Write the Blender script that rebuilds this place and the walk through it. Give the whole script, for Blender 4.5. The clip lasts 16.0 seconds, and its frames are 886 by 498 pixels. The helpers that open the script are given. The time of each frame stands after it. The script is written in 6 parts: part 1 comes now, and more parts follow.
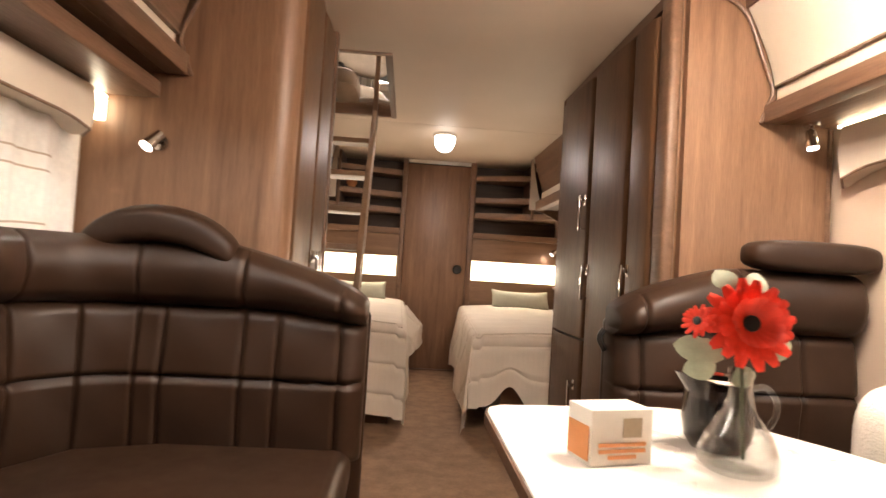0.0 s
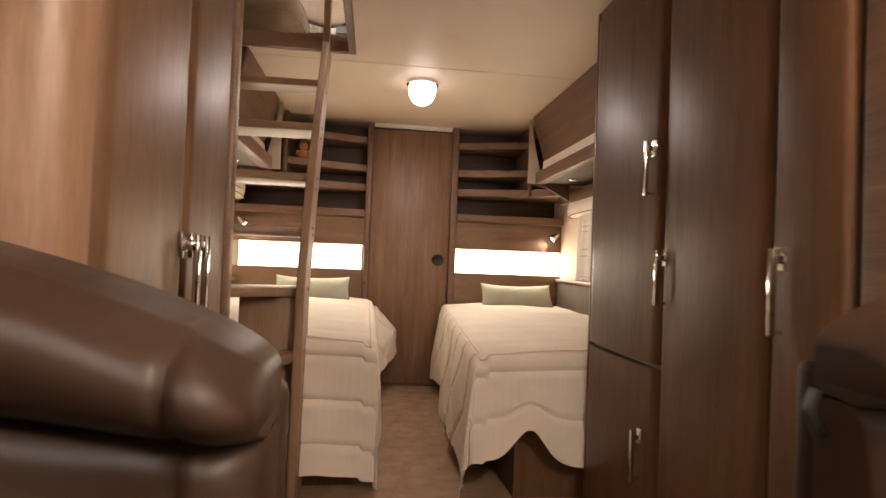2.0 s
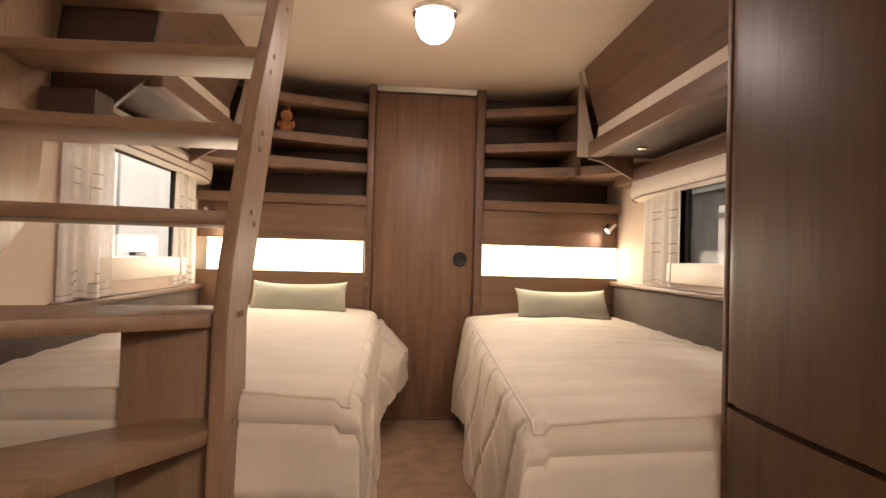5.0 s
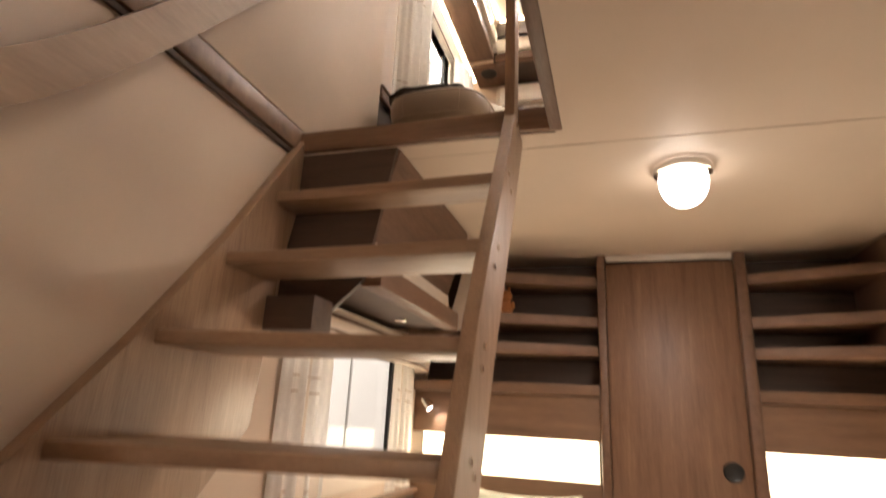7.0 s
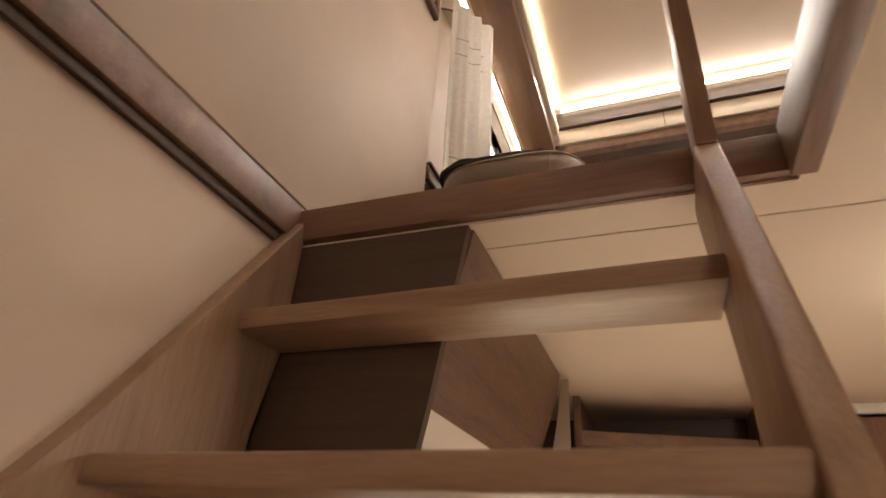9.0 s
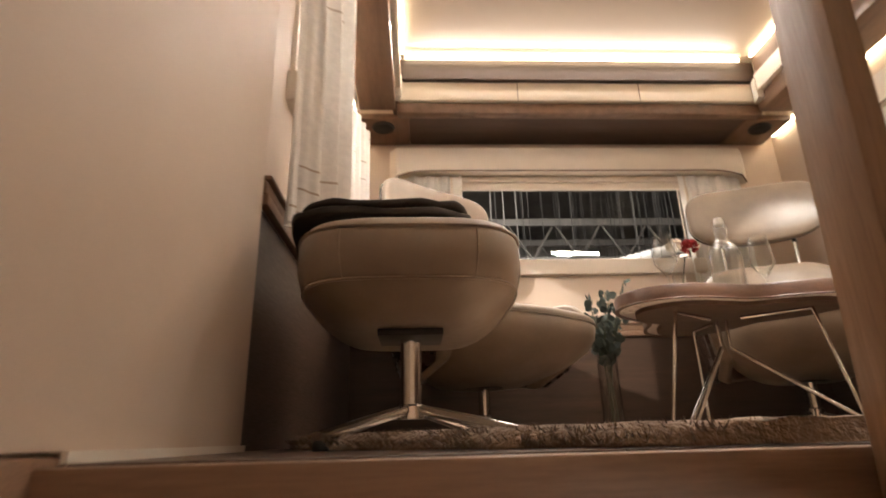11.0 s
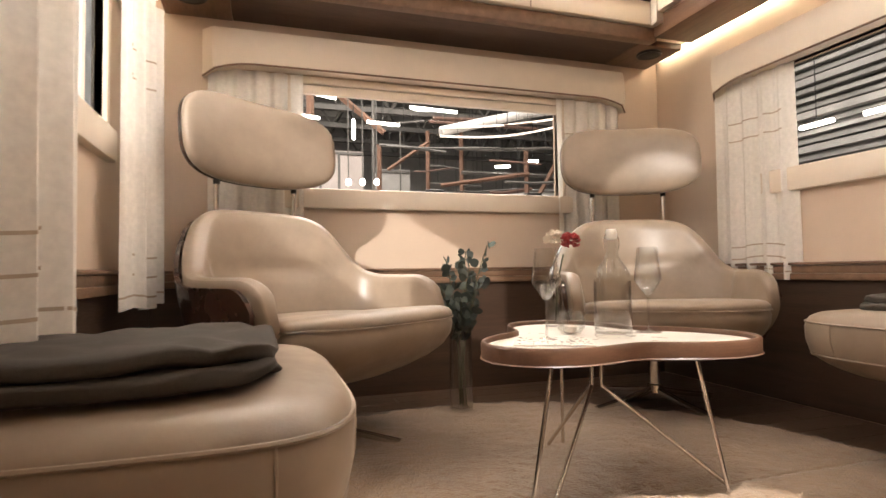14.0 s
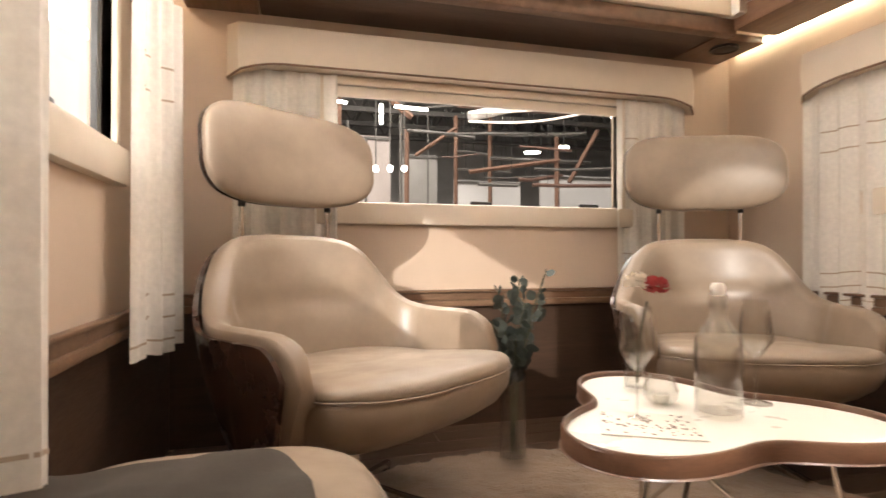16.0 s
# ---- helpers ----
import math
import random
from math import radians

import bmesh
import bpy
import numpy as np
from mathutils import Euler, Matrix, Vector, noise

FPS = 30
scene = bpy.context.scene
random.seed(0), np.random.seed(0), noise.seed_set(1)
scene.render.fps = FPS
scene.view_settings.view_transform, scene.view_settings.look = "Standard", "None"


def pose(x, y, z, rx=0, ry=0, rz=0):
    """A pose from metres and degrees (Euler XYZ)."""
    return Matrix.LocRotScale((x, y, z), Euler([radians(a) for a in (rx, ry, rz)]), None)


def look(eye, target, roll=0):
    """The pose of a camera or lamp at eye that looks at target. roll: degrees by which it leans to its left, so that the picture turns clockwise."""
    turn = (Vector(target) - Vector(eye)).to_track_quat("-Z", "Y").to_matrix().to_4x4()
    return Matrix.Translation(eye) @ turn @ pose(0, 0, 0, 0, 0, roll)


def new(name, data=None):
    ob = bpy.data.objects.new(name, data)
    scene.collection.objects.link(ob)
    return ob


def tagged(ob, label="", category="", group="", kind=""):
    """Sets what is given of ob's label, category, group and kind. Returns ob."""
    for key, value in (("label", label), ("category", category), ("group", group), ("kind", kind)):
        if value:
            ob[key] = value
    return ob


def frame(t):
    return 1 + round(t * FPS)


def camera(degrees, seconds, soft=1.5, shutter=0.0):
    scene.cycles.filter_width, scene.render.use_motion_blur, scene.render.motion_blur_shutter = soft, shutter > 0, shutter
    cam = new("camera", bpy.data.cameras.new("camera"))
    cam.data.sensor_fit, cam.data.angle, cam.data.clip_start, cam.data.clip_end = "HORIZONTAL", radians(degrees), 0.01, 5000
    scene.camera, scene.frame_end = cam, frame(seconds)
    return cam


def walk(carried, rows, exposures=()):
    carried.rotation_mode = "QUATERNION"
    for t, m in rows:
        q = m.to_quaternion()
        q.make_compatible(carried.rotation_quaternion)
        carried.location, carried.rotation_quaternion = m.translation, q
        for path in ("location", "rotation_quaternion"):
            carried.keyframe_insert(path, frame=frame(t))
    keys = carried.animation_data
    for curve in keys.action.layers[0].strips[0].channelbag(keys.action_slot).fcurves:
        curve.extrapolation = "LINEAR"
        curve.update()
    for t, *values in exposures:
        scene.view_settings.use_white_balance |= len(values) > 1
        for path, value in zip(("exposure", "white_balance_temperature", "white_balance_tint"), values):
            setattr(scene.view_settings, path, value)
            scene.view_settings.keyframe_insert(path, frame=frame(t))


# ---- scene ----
cam = camera(77.3, 16.0, shutter=0.5)
PATH = [
    (0, (-0.146, -0.152, 0.999), (-0.016, 1.842, 1.076), 3.5),
    (0.5, (-0.181, 0.132, 0.994), (0.046, 2.117, 1.078), 2.9),
    (1, (-0.164, 0.425, 1.003), (0.021, 2.415, 1.071), 3.6),
    (1.5, (-0.141, 0.671, 1.003), (0.083, 2.658, 1.05), 3.1),
    (2, (-0.149, 0.93, 1.01), (0.099, 2.914, 1.053), 2.2),
    (2.5, (-0.119, 1.19, 1.023), (0.053, 3.182, 1.049), 1.8),
    (3, (-0.068, 1.449, 1.045), (0.091, 3.443, 1.067), 2.5),
    (3.5, (-0.066, 1.67, 1.042), (0.16, 3.657, 1.068), 2.0),
    (5.8, (0.000, 1.930, 1.020), (0.010, 3.930, 1.051), 0.4),
    (6, (0.005, 1.948, 1.027), (-0.118, 3.944, 1.060), 1.1),
    (6.5, (-0.057, 2.091, 1.087), (-0.553, 4.021, 1.259), 2.2),
    (7, (-0.148, 2.307, 1.217), (-0.729, 4.135, 1.784), 3.0),
    (7.5, (-0.248, 2.521, 1.291), (-0.92, 4.247, 2.044), 2.3),
    (8, (-0.364, 2.743, 1.41), (-1.302, 4.276, 2.289), 6.2),
    (8.5, (-0.428, 2.89, 1.465), (-1.253, 4.48, 2.356), 2.5),
    (8.7, (-0.478, 2.983, 1.488), (-1.226, 4.56, 2.464), 3.4),
    (10.8, (-0.876, 3.288, 2.147), (-0.901, 5.155, 2.866), -1.4),
    (11, (-0.884, 3.36, 2.199), (-0.783, 5.249, 2.848), -1.5),
    (11.5, (-0.884, 3.413, 2.314), (-0.725, 5.361, 2.736), -2.6),
    (12, (-0.856, 3.471, 2.406), (-0.585, 5.437, 2.653), -0.2),
    (12.5, (-0.86, 3.532, 2.497), (-0.517, 5.494, 2.678), 1.2),
    (13, (-0.825, 3.647, 2.624), (-0.389, 5.588, 2.837), 0.7),
    (13.5, (-0.806, 3.692, 2.727), (-0.287, 5.621, 2.821), 0.1),
    (14, (-0.775, 3.743, 2.77), (-0.159, 5.644, 2.85), -0.8),
    (14.5, (-0.763, 3.812, 2.795), (-0.111, 5.702, 2.87), -0.9),
    (15, (-0.76, 3.873, 2.886), (-0.076, 5.752, 2.901), -0.3),
    (15.5, (-0.759, 3.938, 2.931), (-0.104, 5.828, 2.949), 0.3),
    (16, (-0.788, 4.017, 2.944), (-0.256, 5.945, 2.962), -0.0),
]
walk(cam, [(t, look(eye, target, roll)) for t, eye, target, roll in PATH])

# ---- plan, in metres ----
XL, XR = -1.25, 1.40            # inner faces of the side walls
CE, UF, UC = 2.10, 2.185, 4.26  # lower ceiling, upper floor, upper ceiling
YF, YB, YU = -2.2, 5.40, 6.384  # front wall, lower bulkhead, upper rear wall
HX, HY0, HY1 = -0.305, 2.70, 3.932  # stair opening: right edge, front edge, landing edge

# ---- world and light ----
world = bpy.data.worlds.new("hall_light")
scene.world = world
world.use_nodes = True
world.node_tree.nodes["Background"].inputs[0].default_value = (0.80, 0.72, 0.64, 1)
world.node_tree.nodes["Background"].inputs[1].default_value = 0.25
WARM = (1.0, 0.88, 0.77)
scene.view_settings.exposure = 0.45


COOLER = (1.0, 0.91, 0.82)


def lamp(name, kind, where, watts, target=None, size=0.1, size_y=None, colour=WARM, angle=60, blend=0.5):
    d = bpy.data.lights.new(name, kind)
    d.energy, d.color = watts, colour
    if kind == "AREA":
        d.size = size
        if size_y:
            d.shape, d.size_y = "RECTANGLE", size_y
        else:
            d.shape = "DISK"
    elif kind == "SPOT":
        d.spot_size, d.spot_blend, d.shadow_soft_size = radians(angle), blend, size
    else:
        d.shadow_soft_size = size
    ob = new(name, d)
    ob.matrix_world = look(where, target or (where[0], where[1] + 1e-4, where[2] - 1))
    return ob


# ---- materials ----
def material(name):
    m = bpy.data.materials.new(name)
    m.use_nodes = True
    return m, m.node_tree.nodes, m.node_tree.links, m.node_tree.nodes["Principled BSDF"]


def rgba(c):
    return (*c, 1)


def coords(nodes, links, scale):
    tc, mp = nodes.new("ShaderNodeTexCoord"), nodes.new("ShaderNodeMapping")
    mp.inputs["Scale"].default_value = scale
    links.new(tc.outputs["Object"], mp.inputs["Vector"])
    return mp


def noise_tex(nodes, links, mp, scale, detail=6, rough=0.6):
    n = nodes.new("ShaderNodeTexNoise")
    n.inputs["Scale"].default_value, n.inputs["Detail"].default_value, n.inputs["Roughness"].default_value = scale, detail, rough
    links.new(mp.outputs[0], n.inputs["Vector"])
    return n


def ramp(nodes, links, src, stops):
    r = nodes.new("ShaderNodeValToRGB")
    while len(r.color_ramp.elements) < len(stops):
        r.color_ramp.elements.new(0.5)
    for e, (p, c) in zip(r.color_ramp.elements, stops):
        e.position, e.color = p, rgba(c)
    links.new(src, r.inputs[0])
    return r


def bump(nodes, links, bsdf, src, strength, distance=0.002):
    b = nodes.new("ShaderNodeBump")
    b.inputs["Strength"].default_value, b.inputs["Distance"].default_value = strength, distance
    links.new(src, b.inputs["Height"])
    links.new(b.outputs[0], bsdf.inputs["Normal"])


def mixed(nodes, links, a, b, fac, kind="MULTIPLY"):
    m = nodes.new("ShaderNodeMix")
    m.data_type, m.blend_type = "RGBA", kind
    m.inputs[0].default_value = fac
    links.new(a, m.inputs[6])
    links.new(b, m.inputs[7])
    return m.outputs[2]


def wood(name, dark, light, axis="z", rough=0.38, grain=1.0, coat=0.0):
    m, N, L, B = material(name)
    long, wide = 1.1, 16.0
    sc = {"x": (long, wide, wide), "y": (wide, long, wide), "z": (wide, wide, long)}[axis]
    mp = coords(N, L, sc)
    n1 = noise_tex(N, L, mp, 1.5 * grain, 5, 0.55)
    mp2 = coords(N, L, tuple(5.0 * v for v in sc))
    n2 = noise_tex(N, L, mp2, 3.0 * grain, 4, 0.7)
    mid = tuple((a + b) / 2 for a, b in zip(dark, light))
    c1 = ramp(N, L, n1.outputs[0], [(0.28, dark), (0.48, mid), (0.56, mid), (0.74, light)])
    c2 = ramp(N, L, n2.outputs[0], [(0.30, (0.72, 0.70, 0.68)), (0.62, (1, 1, 1))])
    L.new(mixed(N, L, c1.outputs[0], c2.outputs[0], 0.75), B.inputs["Base Color"])
    r = ramp(N, L, n2.outputs[0], [(0.2, (rough + 0.1,) * 3), (0.8, (rough - 0.06,) * 3)])
    L.new(r.outputs[0], B.inputs["Roughness"])
    B.inputs["Coat Weight"].default_value = coat
    B.inputs["Coat Roughness"].default_value = 0.25
    bump(N, L, B, n2.outputs[0], 0.12, 0.001)
    return m


def plain(name, colour, rough=0.5, metal=0.0, vary=0.08, scale=6.0, fine=90.0, relief=0.15, depth=0.001, sheen=0.0, coat=0.0):
    m, N, L, B = material(name)
    mp = coords(N, L, (1, 1, 1))
    n1, n2 = noise_tex(N, L, mp, scale, 4), noise_tex(N, L, mp, fine, 3)
    c1 = ramp(N, L, n1.outputs[0], [(0.3, tuple(c * (1 - vary) for c in colour)), (0.7, tuple(min(1, c * (1 + vary)) for c in colour))])
    c2 = ramp(N, L, n2.outputs[0], [(0.35, (1 - vary,) * 3), (0.65, (1, 1, 1))])
    L.new(mixed(N, L, c1.outputs[0], c2.outputs[0], 0.6), B.inputs["Base Color"])
    r = ramp(N, L, n1.outputs[0], [(0.3, (min(1, rough + 0.05),) * 3), (0.7, (max(0.02, rough - 0.05),) * 3)])
    L.new(r.outputs[0], B.inputs["Roughness"])
    B.inputs["Metallic"].default_value = metal
    B.inputs["Sheen Weight"].default_value = sheen
    B.inputs["Coat Weight"].default_value = coat
    if relief:
        bump(N, L, B, n2.outputs[0], relief, depth)
    return m


def leather(name, colour, rough=0.4):
    m, N, L, B = material(name)
    mp = coords(N, L, (1, 1, 1))
    v = N.new("ShaderNodeTexVoronoi")
    v.inputs["Scale"].default_value = 320
    L.new(mp.outputs[0], v.inputs["Vector"])
    n = noise_tex(N, L, mp, 7, 5)
    c = ramp(N, L, n.outputs[0], [(0.25, tuple(x * 0.82 for x in colour)), (0.75, tuple(x * 1.12 for x in colour))])
    L.new(c.outputs[0], B.inputs["Base Color"])
    r = ramp(N, L, n.outputs[0], [(0.3, (rough + 0.08,) * 3), (0.7, (rough - 0.06,) * 3)])
    L.new(r.outputs[0], B.inputs["Roughness"])
    bump(N, L, B, v.outputs["Distance"], 0.12, 0.0006)
    return m


def glowing(name, colour, strength):
    m, N, L, B = material(name)
    B.inputs["Base Color"].default_value = rgba(colour)
    B.inputs["Emission Color"].default_value = rgba(colour)
    B.inputs["Emission Strength"].default_value = strength
    return m


def glassy(name, colour=(1, 1, 1), rough=0.0, ior=1.45):
    m, N, L, B = material(name)
    B.inputs["Base Color"].default_value = rgba(colour)
    B.inputs["Transmission Weight"].default_value = 1
    B.inputs["Roughness"].default_value, B.inputs["IOR"].default_value = rough, ior
    return m


def thin_glass(name):
    """Thin-walled clear glass: see-through, with gloss at the edges."""
    m, N, L, B = material(name)
    out = N["Material Output"]
    tr, gl = N.new("ShaderNodeBsdfTransparent"), N.new("ShaderNodeBsdfGlossy")
    tr.inputs["Color"].default_value = (0.95, 0.95, 0.94, 1)
    gl.inputs["Roughness"].default_value = 0.02
    fr, mx, pw = N.new("ShaderNodeLayerWeight"), N.new("ShaderNodeMixShader"), N.new("ShaderNodeMath")
    pw.operation = "POWER"
    pw.inputs[1].default_value = 2.2
    L.new(fr.outputs["Facing"], pw.inputs[0])
    mu = N.new("ShaderNodeMath")
    mu.operation = "MULTIPLY_ADD"
    mu.inputs[1].default_value, mu.inputs[2].default_value = 0.75, 0.05
    L.new(pw.outputs[0], mu.inputs[0])
    L.new(mu.outputs[0], mx.inputs[0])
    L.new(tr.outputs[0], mx.inputs[1])
    L.new(gl.outputs[0], mx.inputs[2])
    L.new(mx.outputs[0], out.inputs["Surface"])
    return m


def curtain_cloth(name, colour):
    m, N, L, B = material(name)
    out = N["Material Output"]
    mp = coords(N, L, (1, 1, 1))
    n = noise_tex(N, L, mp, 60, 4)
    c = ramp(N, L, n.outputs[0], [(0.3, tuple(x * 0.88 for x in colour)), (0.7, colour)])
    L.new(c.outputs[0], B.inputs["Base Color"])
    B.inputs["Roughness"].default_value = 0.9
    tl = N.new("ShaderNodeBsdfTranslucent")
    L.new(c.outputs[0], tl.inputs["Color"])
    a = N.new("ShaderNodeMixShader")
    a.inputs[0].default_value = 0.22
    L.new(B.outputs[0], a.inputs[1])
    L.new(tl.outputs[0], a.inputs[2])
    L.new(a.outputs[0], out.inputs["Surface"])
    bump(N, L, B, n.outputs[0], 0.2, 0.001)
    return m


W_PANEL = wood("walnut_panel", (0.16, 0.082, 0.046), (0.33, 0.19, 0.115), "z", 0.42)
W_DOOR = wood("walnut_door", (0.092, 0.045, 0.021), (0.175, 0.090, 0.046), "z", 0.38)
W_DOOR.node_tree.nodes["Principled BSDF"].inputs["Specular IOR Level"].default_value = 0.30
W_SHELF = wood("walnut_shelf", (0.16, 0.088, 0.05), (0.30, 0.175, 0.105), "x", 0.45)
# dark wood tone; also stands in for shade in gaps and recesses
W_BACK = wood("dark_wood_and_shade", (0.055, 0.030, 0.019), (0.11, 0.064, 0.042), "x", 0.5)
W_LOCK = wood("locker_wood", (0.12, 0.066, 0.038), (0.24, 0.135, 0.085), "y", 0.42)
W_STEP = wood("oak_step", (0.26, 0.155, 0.09), (0.42, 0.27, 0.17), "x", 0.42)
W_STRING = wood("oak_stringer", (0.26, 0.155, 0.09), (0.42, 0.27, 0.17), "z", 0.42)
W_HAND = wood("oak_handrail", (0.30, 0.185, 0.11), (0.44, 0.29, 0.185), "y", 0.4)
W_WAIN = wood("dark_wainscot", (0.045, 0.026, 0.017), (0.10, 0.058, 0.038), "x", 0.38)
W_WAIN_Y = wood("dark_wainscot_side", (0.045, 0.026, 0.017), (0.10, 0.058, 0.038), "y", 0.38)
W_RAIL = wood("dado_wood", (0.15, 0.085, 0.05), (0.27, 0.16, 0.10), "x", 0.4)
W_TABLE = wood("table_edge_wood", (0.080, 0.036, 0.019), (0.14, 0.066, 0.036), "x", 0.42, coat=0.2)
W_PLANK = wood("plank_wood", (0.055, 0.030, 0.018), (0.12, 0.068, 0.042), "x", 0.4)
CREAM = plain("cream_wall", (0.62, 0.485, 0.375), 0.6, vary=0.04, scale=2.5, fine=220, relief=0.12)
CEIL = plain("ceiling_panel", (0.66, 0.54, 0.43), 0.55, vary=0.03, scale=1.5, fine=160, relief=0.06)
SOFT = plain("padded_pelmet", (0.76, 0.66, 0.55), 0.5, vary=0.04, fine=260, relief=0.1)
SKIN = plain("light_panel", (0.76, 0.67, 0.56), 0.4, vary=0.03, fine=160, relief=0.05)
BROWN = leather("brown_leather", (0.033, 0.0165, 0.0095), 0.43)
BROWN.node_tree.nodes["Principled BSDF"].inputs["Specular IOR Level"].default_value = 0.30
TAUPE = leather("taupe_leather", (0.258, 0.194, 0.142), 0.37)
PAD = plain("side_pad_fabric", (0.085, 0.058, 0.042), 0.8, vary=0.12, fine=300, relief=0.3)
CARPET = plain("speckled_floor", (0.30, 0.185, 0.11), 0.7, vary=0.22, scale=9, fine=60, relief=0.2)
RUG = plain("shag_rug", (0.245, 0.160, 0.099), 0.95, vary=0.22, scale=5, fine=120, relief=0.9, depth=0.01, sheen=0.3)
QUILT = plain("quilted_cotton", (0.76, 0.67, 0.565), 0.85, vary=0.05, scale=5, fine=320, relief=0.25)
PILLOW = plain("sage_pillow", (0.36, 0.345, 0.265), 0.85, vary=0.08, fine=300, relief=0.3)
CHARCOAL = plain("charcoal_wool", (0.038, 0.0285, 0.0205), 0.95, vary=0.25, fine=260, relief=0.6)
CHROME = plain("chrome", (0.72, 0.70, 0.67), 0.12, 1.0, vary=0.04, relief=0)
BLACK = plain("black_plastic", (0.012, 0.011, 0.010), 0.4, vary=0.1, relief=0.05)
SHELLW = plain("dark_shell", (0.045, 0.022, 0.014), 0.26, vary=0.06, scale=8, fine=60, relief=0.05, coat=0.4)
WHITE = plain("white_laminate", (0.80, 0.76, 0.70), 0.3, vary=0.02, relief=0.03)
CARD = plain("white_card", (0.75, 0.70, 0.63), 0.5, vary=0.03, relief=0.05)
ORANGE = plain("orange_print", (0.62, 0.25, 0.08), 0.5, vary=0.1, relief=0.03)
REDP = plain("red_petal", (0.72, 0.045, 0.018), 0.55, vary=0.15, scale=30, relief=0.1)
ROSE = plain("dark_red_petal", (0.30, 0.012, 0.014), 0.6, vary=0.2, scale=40, relief=0.1)
IVORY = plain("ivory_petal", (0.78, 0.70, 0.60), 0.6, vary=0.05, scale=40, relief=0.1)
LEAF = plain("eucalyptus_leaf", (0.065, 0.085, 0.075), 0.6, vary=0.25, scale=25, relief=0.1)
LEAFP = plain("pale_leaf", (0.36, 0.40, 0.29), 0.6, vary=0.15, scale=25, relief=0.1)
STEM = plain("stem", (0.08, 0.09, 0.05), 0.6, vary=0.2, relief=0.1)
GLASS = thin_glass("clear_glass")
PANE = glassy("window_pane", (0.95, 0.95, 0.95), 0.0, 1.1)
JUGG = glassy("smoked_glass", (0.10, 0.07, 0.055), 0.02)
CURT = curtain_cloth("curtain_cloth", (0.93, 0.89, 0.83))
STRIPE = plain("curtain_stripe", (0.56, 0.45, 0.35), 0.8, vary=0.1, relief=0.1)
LED = glowing("led_strip", (1.0, 0.86, 0.62), 9.0)
GLOW = glowing("headboard_light", (1.0, 0.85, 0.60), 3.8)
BULB = glowing("lamp_diffuser", (1.0, 0.93, 0.86), 7.0)
MATTE_BLACK = plain("black_rubber", (0.015, 0.013, 0.012), 0.6, vary=0.1, relief=0.1)
PLUSH = plain("plush_fabric", (0.55, 0.22, 0.08), 0.9, vary=0.15, fine=200, relief=0.6)


# ---- mesh helpers ----
def mesh_of(name, bm, mat, smooth=True, angle=40):
    me = bpy.data.meshes.new(name)
    bmesh.ops.recalc_face_normals(bm, faces=bm.faces)
    if smooth:
        lim = radians(angle)
        for f in bm.faces:
            f.smooth = True
        for e in bm.edges:
            e.smooth = not (len(e.link_faces) == 2 and e.calc_face_angle(0) > lim)
    bm.to_mesh(me)
    bm.free()
    for m in (mat if isinstance(mat, (list, tuple)) else [mat]):
        me.materials.append(m)
    return me


def thing(name, at, label, category, group="", kind="", turn=0.0):
    ob = new(name)
    ob.empty_display_size = 0.05
    ob.location = at
    ob.rotation_euler = (0, 0, radians(turn))
    return tagged(ob, label, category, group, kind)


def root_of(ob):
    while ob.parent:
        ob = ob.parent
    return ob


def part(name, bm, mat, parent, label="", world=True, smooth=True, angle=40):
    """One mesh under a thing or a part. world: its points are given in world metres."""
    if world:
        bmesh.ops.translate(bm, verts=bm.verts, vec=-root_of(parent).location)
    ob = new(name, mesh_of(name, bm, mat, smooth, angle))
    ob.parent = parent
    return tagged(ob, label)


def solid(name, bm, mat, label="", category="", group="", kind="", smooth=True, angle=40):
    """A thing of one mesh, in world metres."""
    return tagged(new(name, mesh_of(name, bm, mat, smooth, angle)), label, category, group, kind)


def box(x0, x1, y0, y1, z0, z1, r=0.0, seg=2, bm=None):
    out = bmesh.new()
    vs = [out.verts.new((x, y, z)) for z in (z0, z1) for x, y in ((x0, y0), (x1, y0), (x1, y1), (x0, y1))]
    for f in ((3, 2, 1, 0), (4, 5, 6, 7), (0, 1, 5, 4), (1, 2, 6, 5), (2, 3, 7, 6), (3, 0, 4, 7)):
        out.faces.new([vs[i] for i in f])
    if r:
        bmesh.ops.bevel(out, geom=out.edges[:], offset=r, segments=seg, affect="EDGES", profile=0.5)
    return join(bm, out)


def join(bm, other):
    if bm is None:
        return other
    me = bpy.data.meshes.new("tmp")
    other.to_mesh(me)
    other.free()
    bm.from_mesh(me)
    bpy.data.meshes.remove(me)
    return bm


def prism(points, z0, z1, r=0.0, seg=2, bm=None):
    """An upright slab over a plan of (x, y)."""
    out = bmesh.new()
    n = len(points)
    lo = [out.verts.new((x, y, z0)) for x, y in points]
    hi = [out.verts.new((x, y, z1)) for x, y in points]
    out.faces.new(lo[::-1])
    out.faces.new(hi)
    for i in range(n):
        out.faces.new((lo[i], lo[(i + 1) % n], hi[(i + 1) % n], hi[i]))
    if r:
        es = [e for e in out.edges if abs(e.verts[0].co.z - e.verts[1].co.z) < 1e-6]
        bmesh.ops.bevel(out, geom=es, offset=r, segments=seg, affect="EDGES", profile=0.5)
    return join(bm, out)


